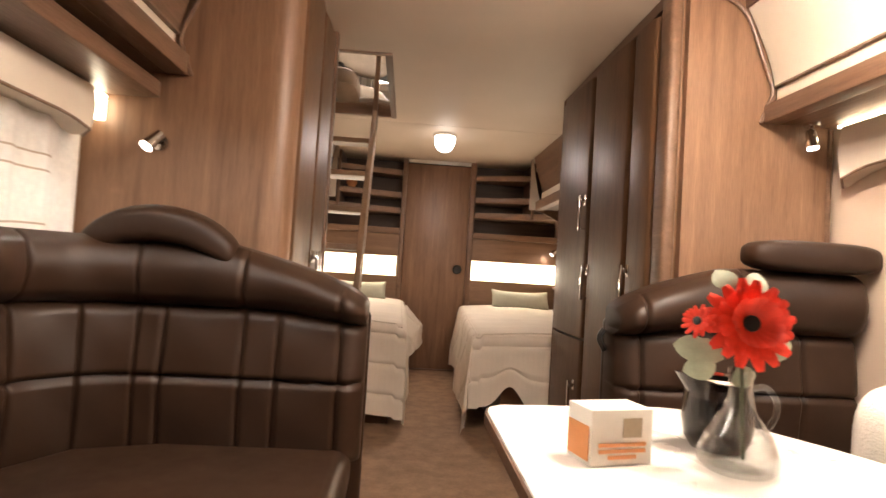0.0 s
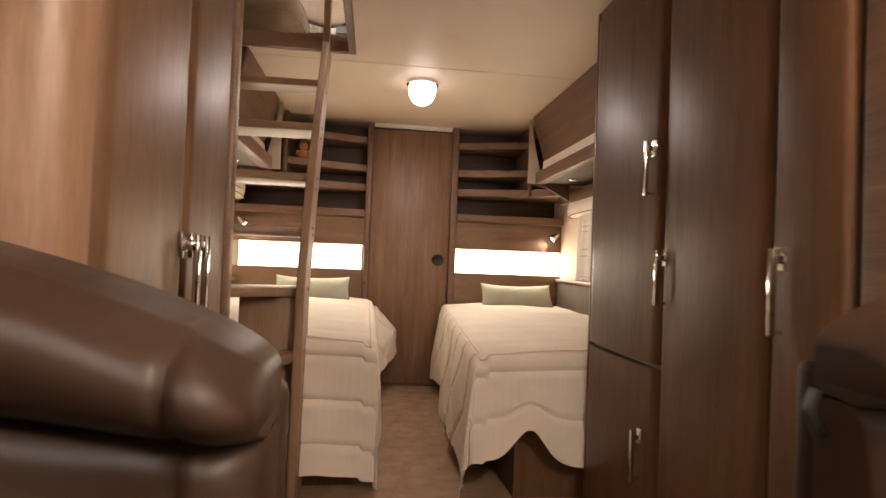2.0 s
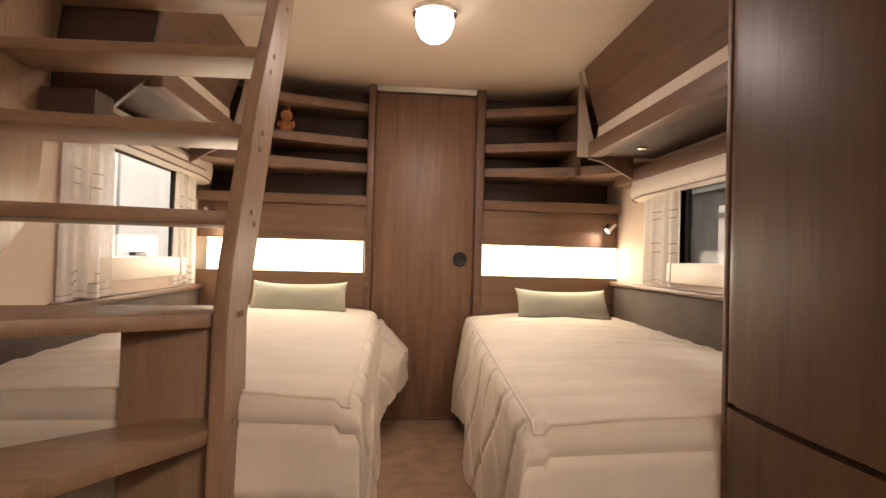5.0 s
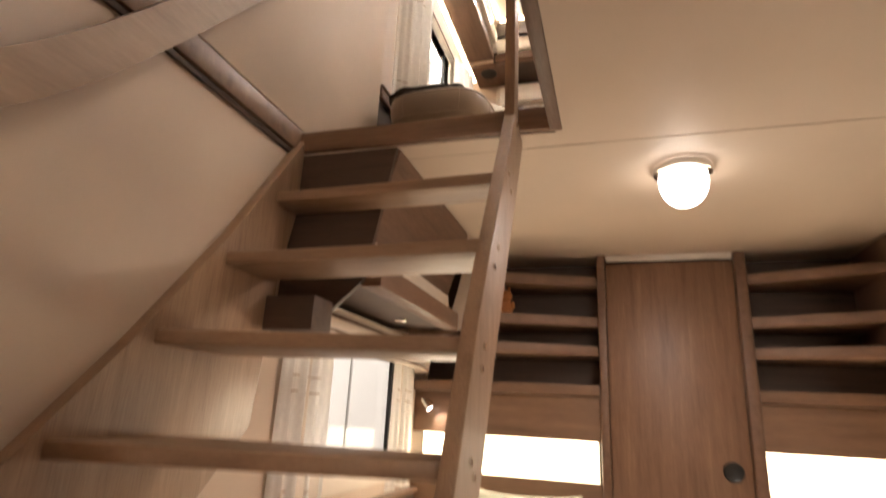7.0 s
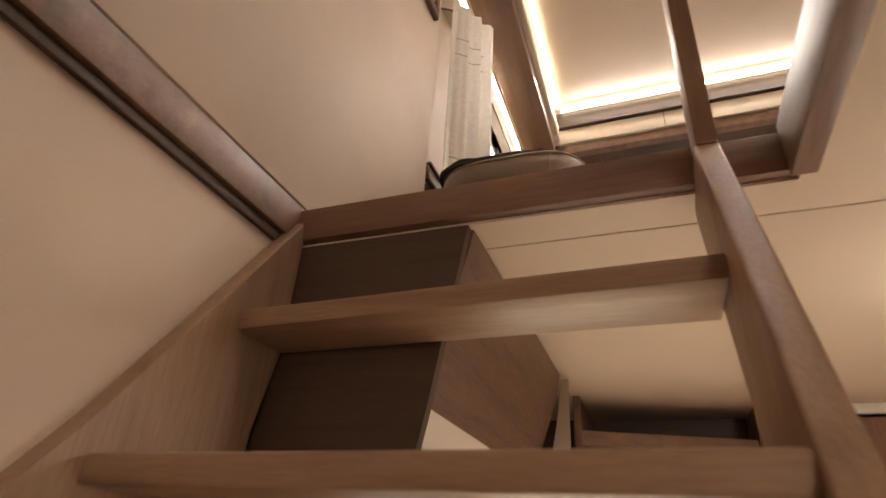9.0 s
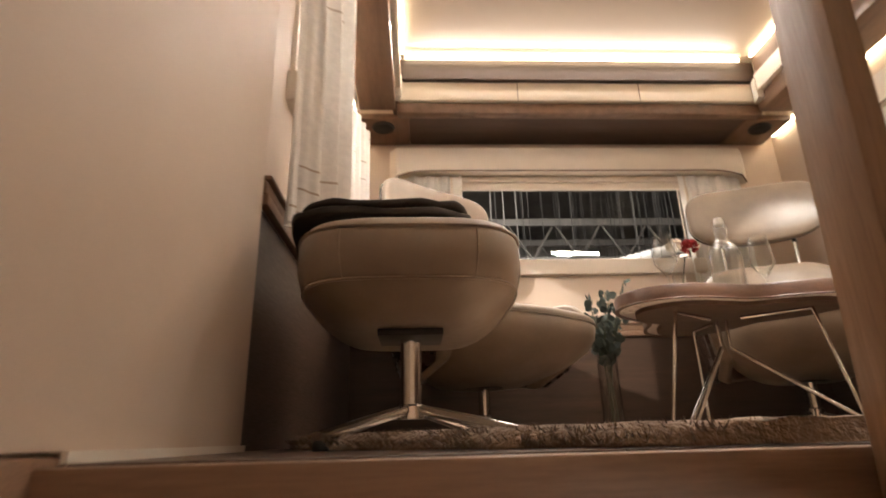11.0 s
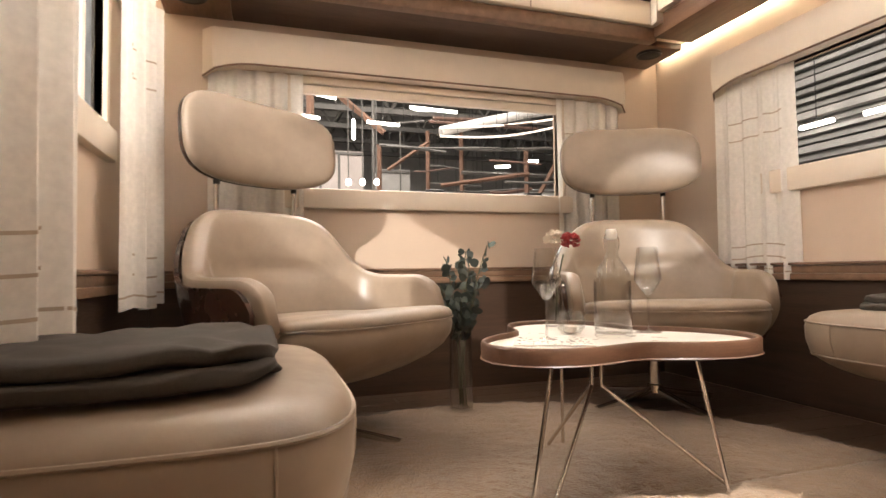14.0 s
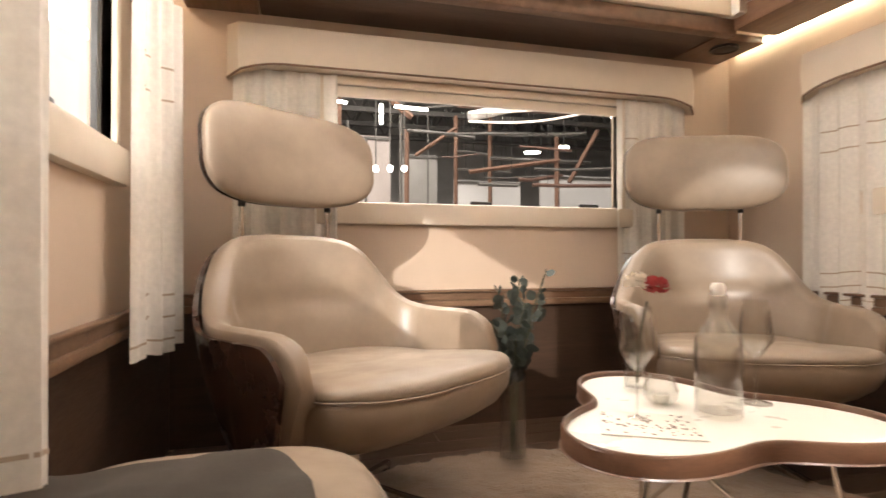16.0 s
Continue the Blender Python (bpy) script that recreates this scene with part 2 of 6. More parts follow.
def extrude_y(points, y0, y1, r=0.0, bm=None):
    """A bar along y with the section (x, z)."""
    out = bmesh.new()
    n = len(points)
    a = [out.verts.new((x, y0, z)) for x, z in points]
    b = [out.verts.new((x, y1, z)) for x, z in points]
    out.faces.new(a)
    out.faces.new(b[::-1])
    for i in range(n):
        out.faces.new((a[i], b[i], b[(i + 1) % n], a[(i + 1) % n]))
    if r:
        bmesh.ops.bevel(out, geom=out.edges[:], offset=r, segments=2, affect="EDGES", profile=0.5)
    return join(bm, out)


def extrude_x(points, x0, x1, r=0.0, bm=None):
    """A board across x with the outline (y, z)."""
    out = bmesh.new()
    n = len(points)
    a = [out.verts.new((x0, y, z)) for y, z in points]
    b = [out.verts.new((x1, y, z)) for y, z in points]
    out.faces.new(a[::-1])
    out.faces.new(b)
    for i in range(n):
        out.faces.new((a[i], a[(i + 1) % n], b[(i + 1) % n], b[i]))
    if r:
        bmesh.ops.bevel(out, geom=out.edges[:], offset=r, segments=2, affect="EDGES", profile=0.5)
    return join(bm, out)


def lathe(profile, at=(0, 0, 0), segs=28, bm=None, caps=True):
    out = bmesh.new()
    rings = []
    for r, z in profile:
        rings.append([out.verts.new((at[0] + r * math.cos(2 * math.pi * i / segs), at[1] + r * math.sin(2 * math.pi * i / segs), at[2] + z)) for i in range(segs)])
    for a, b in zip(rings, rings[1:]):
        for i in range(segs):
            out.faces.new((a[i], a[(i + 1) % segs], b[(i + 1) % segs], b[i]))
    if caps:
        out.faces.new(rings[0][::-1])
        out.faces.new(rings[-1])
    return join(bm, out)


def tube(points, r, segs=10, bm=None, flat=None, closed_ends=True):
    """A round bar along points; r may be a list. flat: (width, height) of an oblong section instead."""
    out = bmesh.new()
    pts = [Vector(p) for p in points]
    rings = []
    side = None
    for i, p in enumerate(pts):
        d = (pts[min(i + 1, len(pts) - 1)] - pts[max(i - 1, 0)]).normalized()
        if side is None:
            side = d.cross(Vector((0, 0, 1)) if abs(d.z) < 0.95 else Vector((1, 0, 0))).normalized()
        side = (side - d * side.dot(d)).normalized()
        up = side.cross(d)
        rr = r[i] if isinstance(r, (list, tuple)) else r
        ring = []
        for k in range(segs):
            a = 2 * math.pi * k / segs
            if flat:
                ca, sa = math.cos(a), math.sin(a)
                q = max(abs(ca), abs(sa)) ** 0.75
                ring.append(out.verts.new(p + side * (flat[0] / 2 * ca / q) + up * (flat[1] / 2 * sa / q)))
            else:
                ring.append(out.verts.new(p + (side * math.cos(a) + up * math.sin(a)) * rr))
        rings.append(ring)
    for a, b in zip(rings, rings[1:]):
        for i in range(segs):
            out.faces.new((a[i], a[(i + 1) % segs], b[(i + 1) % segs], b[i]))
    if closed_ends:
        out.faces.new(rings[0][::-1])
        out.faces.new(rings[-1])
    return join(bm, out)


def smooth_line(points, n=6):
    """Points of a smooth curve through the given ones."""
    p = [Vector(q) for q in points]
    p = [2 * p[0] - p[1]] + p + [2 * p[-1] - p[-2]]
    out = []
    for i in range(1, len(p) - 2):
        for k in range(n):
            t = k / n
            out.append(0.5 * ((2 * p[i]) + (p[i + 1] - p[i - 1]) * t + (2 * p[i - 1] - 5 * p[i] + 4 * p[i + 1] - p[i + 2]) * t * t + (3 * p[i] - p[i - 1] - 3 * p[i + 1] + p[i + 2]) * t ** 3))
    out.append(p[-2])
    return out


def sheet(fn, nu, nv, thick=None, bm=None, wrap=False):
    """A surface fn(u, v) -> point; with thick, a slab that goes that way: fn(u, v, depth 0 or 1)."""
    out = bmesh.new()
    layers = []
    for d in ((0, 1) if thick else (0,)):
        layers.append([[out.verts.new(fn(i / nu, j / nv, d) if thick else fn(i / nu, j / nv)) for j in range(nv + 1)] for i in range(nu + 1)])
    for g in layers:
        for i in range(nu):
            for j in range(nv):
                out.faces.new((g[i][j], g[i + 1][j], g[i + 1][j + 1], g[i][j + 1]))
    if thick:
        a, b = layers
        for i in range(nu):
            for j in (0, nv):
                out.faces.new((a[i][j], a[i + 1][j], b[i + 1][j], b[i][j]))
        for j in range(nv):
            for i in (0, nu):
                out.faces.new((a[i][j], a[i][j + 1], b[i][j + 1], b[i][j]))
    return join(bm, out)


def puffy(cx, cy, cz, sx, sy, sz, p=0.45, n=20, bm=None, fn=None):
    """A cushion: a ball squared off by the power p, with half sizes sx, sy, sz."""
    out = bmesh.new()
    bmesh.ops.create_uvsphere(out, u_segments=2 * n, v_segments=n, radius=1)
    for v in out.verts:
        c = v.co
        q = [math.copysign(abs(k) ** p, k) for k in c]
        w = Vector((cx + sx * q[0], cy + sy * q[1], cz + sz * q[2]))
        v.co = fn(w) if fn else w
    return join(bm, out)


def loft(rings, outline, n=64):
    """Closed body through rings (z, scale, shift in y); outline(t) -> (x, y)."""
    bm = bmesh.new()
    g = []
    for z, s, dy in rings:
        row = []
        for k in range(n):
            x, y = outline(6.2831853 * k / n)
            row.append(bm.verts.new((x * s, y * s + dy, z)))
        g.append(row)
    for a, b in zip(g, g[1:]):
        for k in range(n):
            bm.faces.new((a[k], a[(k + 1) % n], b[(k + 1) % n], b[k]))
    bm.faces.new(g[0][::-1])
    bm.faces.new(g[-1])
    return bm


def rounded(hx, hy, p):
    """A rounded rectangle's outline, squarer as p nears 1."""
    def at(t):
        c, s = math.cos(t), math.sin(t)
        k = (abs(c) ** p + abs(s) ** p) ** (1 / p)
        return hx * c / k, hy * s / k
    return at


def structure(name, bm, mat, label="", smooth=True):
    return solid(name, bm, mat, label, "", "", "structure", smooth)


# ---- the shell of the vehicle ----
def plate(zs, holes, y0, y1):
    """A level slab with the stair opening left free."""
    b = box(XL, XR, y0, HY0, *zs)
    box(HX, XR, HY0, HY1, *zs, bm=b)
    return box(XL, XR, HY1, y1, *zs, bm=b)


T = 0.06
structure("floor", box(XL, XR, YF, YU, -0.05, 0.0), CARPET, "speckled tan floor covering of the lower deck", smooth=False)
structure("ceiling", plate((CE, CE + 0.035), None, YF, YU), CEIL, "smooth cream ceiling panels of the lower deck", smooth=False)
floor_upper = structure("floor_upper", plate((CE + 0.036, UF - 0.012), None, 1.6, YU), W_BACK, "dark floor of the upper lounge", smooth=False)
seam = structure("trim", box(XL + 0.02, XR - 0.02, 4.028, 4.0315, CE - 0.0015, CE + 0.002), STRIPE, "thin joint strip in the ceiling", smooth=False)


def side_wall(name, xa, xb, windows):
    """A side wall from x=xa to xb with window openings (y0, y1, z0, z1)."""
    ys = sorted({YF, YU + T, *[w[0] for w in windows], *[w[1] for w in windows]})
    b = None
    for y0, y1 in zip(ys, ys[1:]):
        cuts = sorted((w[2], w[3]) for w in windows if w[0] <= y0 + 1e-6 and w[1] >= y1 - 1e-6)
        z = -0.05
        for c0, c1 in cuts + [(4.4, 4.4)]:
            if c0 > z:
                b = box(xa, xb, y0, y1, z, c0, bm=b)
            z = c1
    return structure(name, b, CREAM, "cream side wall", smooth=False)


WL_BED, WR_BED = (4.20, 5.12, 0.99, 1.46), (3.62, 4.62, 1.03, 1.48)
WL_DIN, WR_DIN = (-0.2, 1.30, 0.95, 1.46), (-0.2, 1.42, 0.95, 1.46)
WL_UP, WR_UP = (4.80, 5.68, 3.235, 3.72), (4.30, 5.62, 3.20, 3.66)
side_wall("wall_left", XL - T, XL, [WL_BED, WL_DIN, WL_UP])
side_wall("wall_right", XR, XR + T, [WR_BED, WR_DIN, WR_UP])
WREAR = (-0.64, 0.75, 3.165, 3.66)
b = box(XL, XR, YU, YU + T, -0.05, WREAR[2])
box(XL, XR, YU, YU + T, WREAR[3], 4.4, bm=b)
box(XL, WREAR[0], YU, YU + T, WREAR[2], WREAR[3], bm=b)
box(WREAR[1], XR, YU, YU + T, WREAR[2], WREAR[3], bm=b)
structure("wall_rear", b, CREAM, "cream rear wall", smooth=False)
structure("wall_front", box(XL, XR, YF - T, YF, -0.05, CE), W_PANEL, "walnut front wall behind the dinette", smooth=False)
structure("wall_front_upper", box(XL, XR, 1.54, 1.60, CE, 4.4), CREAM, "cream end wall of the upper deck", smooth=False)

# trim round the stair opening
hatch = thing("hatch_trim", (HX, HY1, CE), "brown wooden trim round the stair opening", "trim", kind="structure")
part("landing_edge", box(XL, HX + 0.03, HY1 - 0.022, HY1 + 0.012, CE + 0.006, UF - 0.002, 0.004), W_SHELF, hatch)
part("side_trim", box(HX - 0.016, HX + 0.022, HY0, HY1 - 0.022, CE - 0.008, UF + 0.01, 0.004), W_LOCK, hatch)
part("front_trim", box(XL, HX + 0.022, HY0 - 0.02, HY0 + 0.012, CE - 0.008, UF + 0.01, 0.004), W_SHELF, hatch)
part("wall_trim", box(XL, XL + 0.022, HY0 + 0.012, HY1 + 0.03, 2.108, 2.192, 0.004), W_SHELF, hatch)
# dark strip that stands in for the shadow gap below the wall trim
part("wall_trim_shadow_gap", box(XL, XL + 0.012, HY0 + 0.012, HY1 + 0.03, 2.086, 2.106, 0.003), W_BACK, hatch)


# ---- lower deck: closet, wardrobe, partitions ----
def handle(y, z0, z1, x, out, parent, name="handle"):
    """A chrome bar handle on a face at x; out is the way that it sticks out (+1 or -1)."""
    s = out * 0.032
    b = box(min(x, x + out * 0.008), max(x, x + out * 0.008), y - 0.016, y + 0.016, z1 - 0.05, z1 + 0.004, 0.003)
    box(min(x + out * .006, x + s), max(x + out * .006, x + s), y - 0.010, y + 0.010, z1 - 0.034, z1 - 0.014, 0.003, bm=b)
    box(x + s - 0.006, x + s + 0.006, y - 0.009, y + 0.009, z0, z1, 0.003, bm=b)
    box(min(x, x + s), max(x, x + s), y - 0.006, y + 0.006, z0 + 0.004, z0 + 0.014, 0.002, bm=b)
    return part(name, b, CHROME, parent, "chrome bar handle")


def rounded_leaf(y0, y1, z0, z1, x, out, belly, thick=0.022, r=0.02):
    """A cabinet door whose front swells a little, on the plane x."""
    def fn(u, v, d):
        e = min(u, 1 - u) * (y1 - y0)
        edge = -0.012 * max(0, 1 - e / r) ** 2
        bow = belly * (1 - (2 * u - 1) ** 2) + edge
        return Vector((x + out * (0 if d else thick + bow), y0 + u * (y1 - y0), z0 + v * (z1 - z0)))
    return sheet(fn, 26, 2, True)


FX = 0.79
ward = thing("wardrobe", (1.08, 2.5, 0), "tall walnut wardrobe with chrome handles beside the aisle", "wardrobe")
part("body", box(FX, XR, 1.80, 3.17, 0.0, CE - 0.002), W_PANEL, ward)
part("plinth", box(FX - 0.012, FX - 0.001, 1.86, 3.15, 0.0, 0.05), W_BACK, ward)
dA = part("door", rounded_leaf(2.612, 3.185, 0.70, 2.045, FX, -1, 0.018), W_DOOR, ward)
handle(2.66, 1.25, 1.432, FX - 0.026, -1, dA)
dB = part("door", rounded_leaf(2.125, 2.602, 0.06, 2.04, FX, -1, 0.018), W_DOOR, ward)
handle(2.572, 0.895, 1.070, FX - 0.026, -1, dB)
dC = part("door", rounded_leaf(1.895, 2.115, 0.06, 2.03, FX, -1, 0.012), W_DOOR, ward)
handle(2.066, 0.87, 1.066, FX - 0.024, -1, dC)
part("hinge", box(FX - 0.012, FX - 0.001, 1.886, 1.893, 1.30, 1.36), BLACK, dC)
dD = part("door", rounded_leaf(2.612, 3.185, 0.06, 0.685, FX, -1, 0.018), W_DOOR, ward)
handle(2.70, 0.30, 0.47, FX - 0.026, -1, dD)
part("corner_post", box(FX - 0.02, FX + 0.03, 1.79, 1.885, 0.0, CE - 0.003, 0.016, 3), W_LOCK, ward)
part("end_post", box(FX - 0.022, FX + 0.02, 3.172, 3.20, 0.0, CE - 0.003, 0.010, 3), W_LOCK, ward)
part("top_rail", box(FX - 0.014, FX, 1.886, 3.17, 2.05, CE - 0.003), W_LOCK, ward)

part_r = thing("partition_right", (1.1, 1.77, 0), "light walnut partition panel between dinette and wardrobe", "partition", kind="structure")
part("panel", box(FX + 0.035, XR - 0.035, 1.765, 1.795, 0.0, CE - 0.002), W_PANEL, part_r)
part("edge", box(XR - 0.034, XR - 0.02, 1.755, 1.80, 0.0, 1.60, 0.004), W_LOCK, part_r)

closet = thing("closet", (-0.87, 2.0, 0), "walnut closet with a rounded corner and a chrome handle", "closet")
CX, CR = -0.54, 0.085
part("front_panel", box(XL, CX - CR, 1.665, 1.685, 0.0, CE - 0.002), W_PANEL, closet)
part("body", box(XL, CX - 0.02, 1.750, 2.495, 0.0, CE - 0.003), W_PANEL, closet)


def corner(u, v):
    a = u * math.pi / 2
    return Vector((CX - CR + CR * math.sin(a), 1.665 + CR * (1 - math.cos(a)), v * (CE - 0.004)))


part("rounded_corner", sheet(corner, 8, 1), W_PANEL, closet)
dl = part("door", rounded_leaf(1.775, 2.130, 0.06, 2.04, CX - 0.02, 1, 0.008, 0.02), W_DOOR, closet)
dl2 = part("door", rounded_leaf(2.136, 2.450, 0.06, 2.04, CX - 0.02, 1, 0.008, 0.02), W_DOOR, closet)
handle(2.103, 0.86, 1.045, CX + 0.006, 1, dl)
handle(2.163, 0.86, 1.045, CX + 0.006, 1, dl2)
part("end_post", box(CX - 0.05, CX + 0.012, 2.455, 2.50, 0.0, CE - 0.003, 0.01, 3), W_LOCK, closet)


# ---- the rear bulkhead with its door, shelves and lit headboards ----
DX0, DX1 = -0.185, 0.455
bulk = thing("bulkhead", (0.13, YB, 0), "walnut rear bulkhead with two headboards", "wall", kind="structure")
for x0, x1 in ((XL, DX0 - 0.045), (DX1 + 0.055, XR)):
    part("headboard", box(x0, x1, YB, YB + 0.03, 0.0, 0.915), W_SHELF, bulk)
    part("upper_panel", box(x0, x1, YB, YB + 0.03, 1.115, 1.335), W_SHELF, bulk)
    # recess back: shade behind the shelves is put into its dark colour
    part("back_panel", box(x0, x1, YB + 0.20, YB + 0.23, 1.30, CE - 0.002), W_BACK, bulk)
for x0, x1 in ((DX0 - 0.045, DX0), (DX1, DX1 + 0.055)):
    part("door_post", box(x0, x1, YB - 0.03, YB + 0.20, 0.0, CE - 0.002, 0.008, 3), W_LOCK, bulk)
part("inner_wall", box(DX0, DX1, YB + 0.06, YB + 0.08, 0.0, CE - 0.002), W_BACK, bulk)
door = thing("door_1", (0.135, YB, 0), "plain walnut sliding door with a round black pull", "door", kind="structure")
part("leaf", box(DX0 + 0.002, DX1 - 0.002, YB + 0.005, YB + 0.045, 0.012, 2.055, 0.004), W_PANEL, door)
part("pull", lathe([(0.047, -0.006), (0.047, 0.001), (0.041, 0.005), (0.036, 0.002), (0.001, 0.001)], segs=32), BLACK, door, "round black recessed pull", world=False)
pull = [c for c in door.children if c.name.startswith("pull")][0]
pull.matrix_basis = pose(0.370 - 0.135, 0.003, 1.015, 90, 0, 0)
part("top_rail", box(DX0 + 0.004, DX1 - 0.004, YB - 0.012, YB + 0.02, 2.066, 2.099, 0.003), WHITE, door, "white top rail")
part("sill", box(DX0, DX1, YB - 0.012, YB + 0.03, 0.0, 0.010, 0.002), W_LOCK, door)
for x0, x1 in ((XL + 0.06, DX0 - 0.06), (DX1 + 0.055, XR - 0.01)):
    g = thing("headboard_light", ((x0 + x1) / 2, YB, 1.0), "glowing warm light panel set into the headboard", "lamp", "headboard lights")
    part("diffuser", box(x0, x1, YB + 0.006, YB + 0.026, 0.918, 1.112), GLOW, g)
    lamp("headboard_lamp", "AREA", ((x0 + x1) / 2, YB - 0.01, 1.015), 4.0, ((x0 + x1) / 2, 4.0, 0.95), x1 - x0, 0.18, (1, 0.84, 0.64))


def shelf_unit(x0, x1, name_side):
    """Open corner shelves beside the door; x0 is by the door, x1 towards the side wall."""
    s = 1 if x1 > x0 else -1
    unit = thing("corner_shelf", ((x0 + x1) / 2, YB, 1.3), "open walnut corner shelves beside the rear door", "shelf", "corner shelves")
    for z in (1.545, 1.700, 1.925):
        pts = [(x0, YB - 0.002), (x1 - s * 0.02, YB - 0.20), (x1 - s * 0.02, YB + 0.199), (x0, YB + 0.199)]
        part("shelf", prism(pts if s > 0 else pts[::-1], z, z + 0.055, 0.006), W_SHELF, unit)
    wall_x = XR if s > 0 else XL
    pts = [(x0, YB - 0.025), (wall_x - s * 0.004, YB - 0.06), (wall_x - s * 0.004, YB + 0.199), (x0, YB + 0.199)]
    part("ledge", prism(pts if s > 0 else pts[::-1], 1.338, 1.395, 0.006), W_SHELF, unit)
    pts = [(x1 - s * 0.02, YB - 0.23), (x1 + s * 0.005, YB - 0.23), (x1 + s * 0.005, YB + 0.19), (x1 - s * 0.02, YB + 0.19)]
    part("side_panel", prism(pts if s > 0 else pts[::-1], 1.54, CE - 0.003, 0.004), W_LOCK, unit)
    pts = [(x1 + s * 0.006, YB - 0.22), (wall_x - s * 0.004, YB - 0.48), (wall_x - s * 0.004, YB + 0.199), (x1 + s * 0.006, YB + 0.199)]
    part("corner_board", prism(pts if s > 0 else pts[::-1], 1.545, 1.60, 0.006), W_SHELF, unit)
    # corner recess, its shade coloured in like the back panel's
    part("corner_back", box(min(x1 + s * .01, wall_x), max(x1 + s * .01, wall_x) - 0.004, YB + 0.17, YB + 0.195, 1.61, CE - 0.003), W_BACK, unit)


shelf_unit(DX1 + 0.057, 1.06, "r")
shelf_unit(DX0 - 0.047, -0.84, "l")


def bed_locker(s, y0, y1, wall_x, face):
    """An overhead locker along a side wall: swelling wooden face, white strip, lip and open underside."""
    lk = thing("overhead_locker", (wall_x - s * 0.2, (y0 + y1) / 2, 1.62), "walnut overhead locker with a white strip above the bed", "locker", "bed lockers")

    def fn(u, v, d):
        z = 1.775 + v * (CE - 0.004 - 1.775)
        swell = 0.055 * (1 - v) ** 1.6
        return Vector((face + s * (0.02 if d else 0.0) + s * 0.05 - s * 0.05 * v + s * swell * 0.9, y0 + u * (y1 - y0), z))
    part("front", sheet(fn, 2, 10, True), W_LOCK, lk)
    part("light_strip", box(*sorted((face + s * 0.085, face + s * 0.11)), y0, y1, 1.69, 1.772), SKIN, lk, "white strip")
    part("lip", box(*sorted((face + s * 0.03, face + s * 0.105)), y0, y1, 1.605, 1.688, 0.006), W_LOCK, lk)
    # underside in the dark tone, so the shade below the locker is coloured in
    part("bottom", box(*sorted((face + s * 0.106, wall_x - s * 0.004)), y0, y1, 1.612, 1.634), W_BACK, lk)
    part("wall_rail", box(*sorted((wall_x - s * 0.11, wall_x - s * 0.003)), y0, y1 + 0.30, 1.485, 1.555, 0.006), W_LOCK, lk)
    part("end_panel", extrude_y([(face + s * 0.005, CE - 0.004), (face + s * 0.10, 1.77), (face + s * 0.035, 1.60), (face + s * 0.12, 1.58), (wall_x - s * 0.12, 1.49), (wall_x - s * 0.12, CE - 0.004)][::s], y1 + 0.001, y1 + 0.022), W_LOCK, lk)
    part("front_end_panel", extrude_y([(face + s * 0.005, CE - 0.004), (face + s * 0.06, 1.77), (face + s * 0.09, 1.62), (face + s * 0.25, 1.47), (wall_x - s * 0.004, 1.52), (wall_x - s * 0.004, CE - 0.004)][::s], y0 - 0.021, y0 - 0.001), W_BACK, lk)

    def end(u, v):
        z = 1.61 + v * (CE - 0.01 - 1.61)
        w = 0.03 + 0.10 * (1 - v) ** 1.5
        return Vector((face + s * (0.004 + 0.09 * (1 - v) ** 1.4 + w * (u - 0.9)), y1 + 0.026 + 0.02 * u, z))
    part("end_cap", sheet(end, 3, 10), SKIN, lk, "light curved end cap")
    b = lathe([(0.026, 0), (0.03, -0.004), (0.024, -0.008)], (face + s * 0.22, y1 - 0.28, 1.608), 20)
    part("downlight", b, CHROME, lk)
    return lk


bed_locker(1, 3.24, 4.90, XR, 0.985)
lk_left = bed_locker(-1, 3.945, 4.90, XL, -0.845)
part("rail_end", box(-1.205, -1.03, 3.80, 3.922, 1.44, 1.548, 0.004), W_BACK, lk_left, "dark boxed rail end")


# ---- windows, pelmets and curtains ----
def side_window(name, s, win, label):
    """A framed window in a side wall; s=+1 for the right wall."""
    y0, y1, z0, z1 = win
    wx = XR if s > 0 else XL
    w = thing(name, (wx, (y0 + y1) / 2, z0), label, "window", kind="structure")
    fr = box(*sorted((wx - s * 0.014, wx + s * 0.05)), y0 - 0.03, y0, z0 - 0.02, z1 + 0.03, 0.004)
    box(*sorted((wx - s * 0.014, wx + s * 0.05)), y1, y1 + 0.03, z0 - 0.02, z1 + 0.03, 0.004, bm=fr)
    box(*sorted((wx - s * 0.014, wx + s * 0.05)), y0, y1, z1, z1 + 0.03, 0.004, bm=fr)
    part("window_frame", fr, SOFT, w)
    part("window_sill", box(*sorted((wx - s * 0.03, wx + s * 0.05)), y0 - 0.06, y1 + 0.06, z0 - 0.105, z0 - 0.002, 0.008), SOFT, w, "cream lower frame")
    p = part("pane", box(*sorted((wx + s * 0.030, wx + s * 0.036)), y0, y1, z0, z1), PANE, w)
    p.visible_shadow = False
    rb = box(*sorted((wx + s * 0.012, wx + s * 0.028)), y1 - 0.075, y1 - 0.045, z0, z1)
    box(*sorted((wx + s * 0.012, wx + s * 0.028)), y0 + 0.01, y0 + 0.03, z0, z1, bm=rb)
    part("stay", rb, BLACK, w, "black window stay")
    part("latch", box(*sorted((wx - s * 0.004, wx + s * 0.028)), (y0 + y1) / 2 - 0.06, (y0 + y1) / 2 + 0.06, z0 + 0.004, z0 + 0.022, 0.004), BLACK, w)
    return w


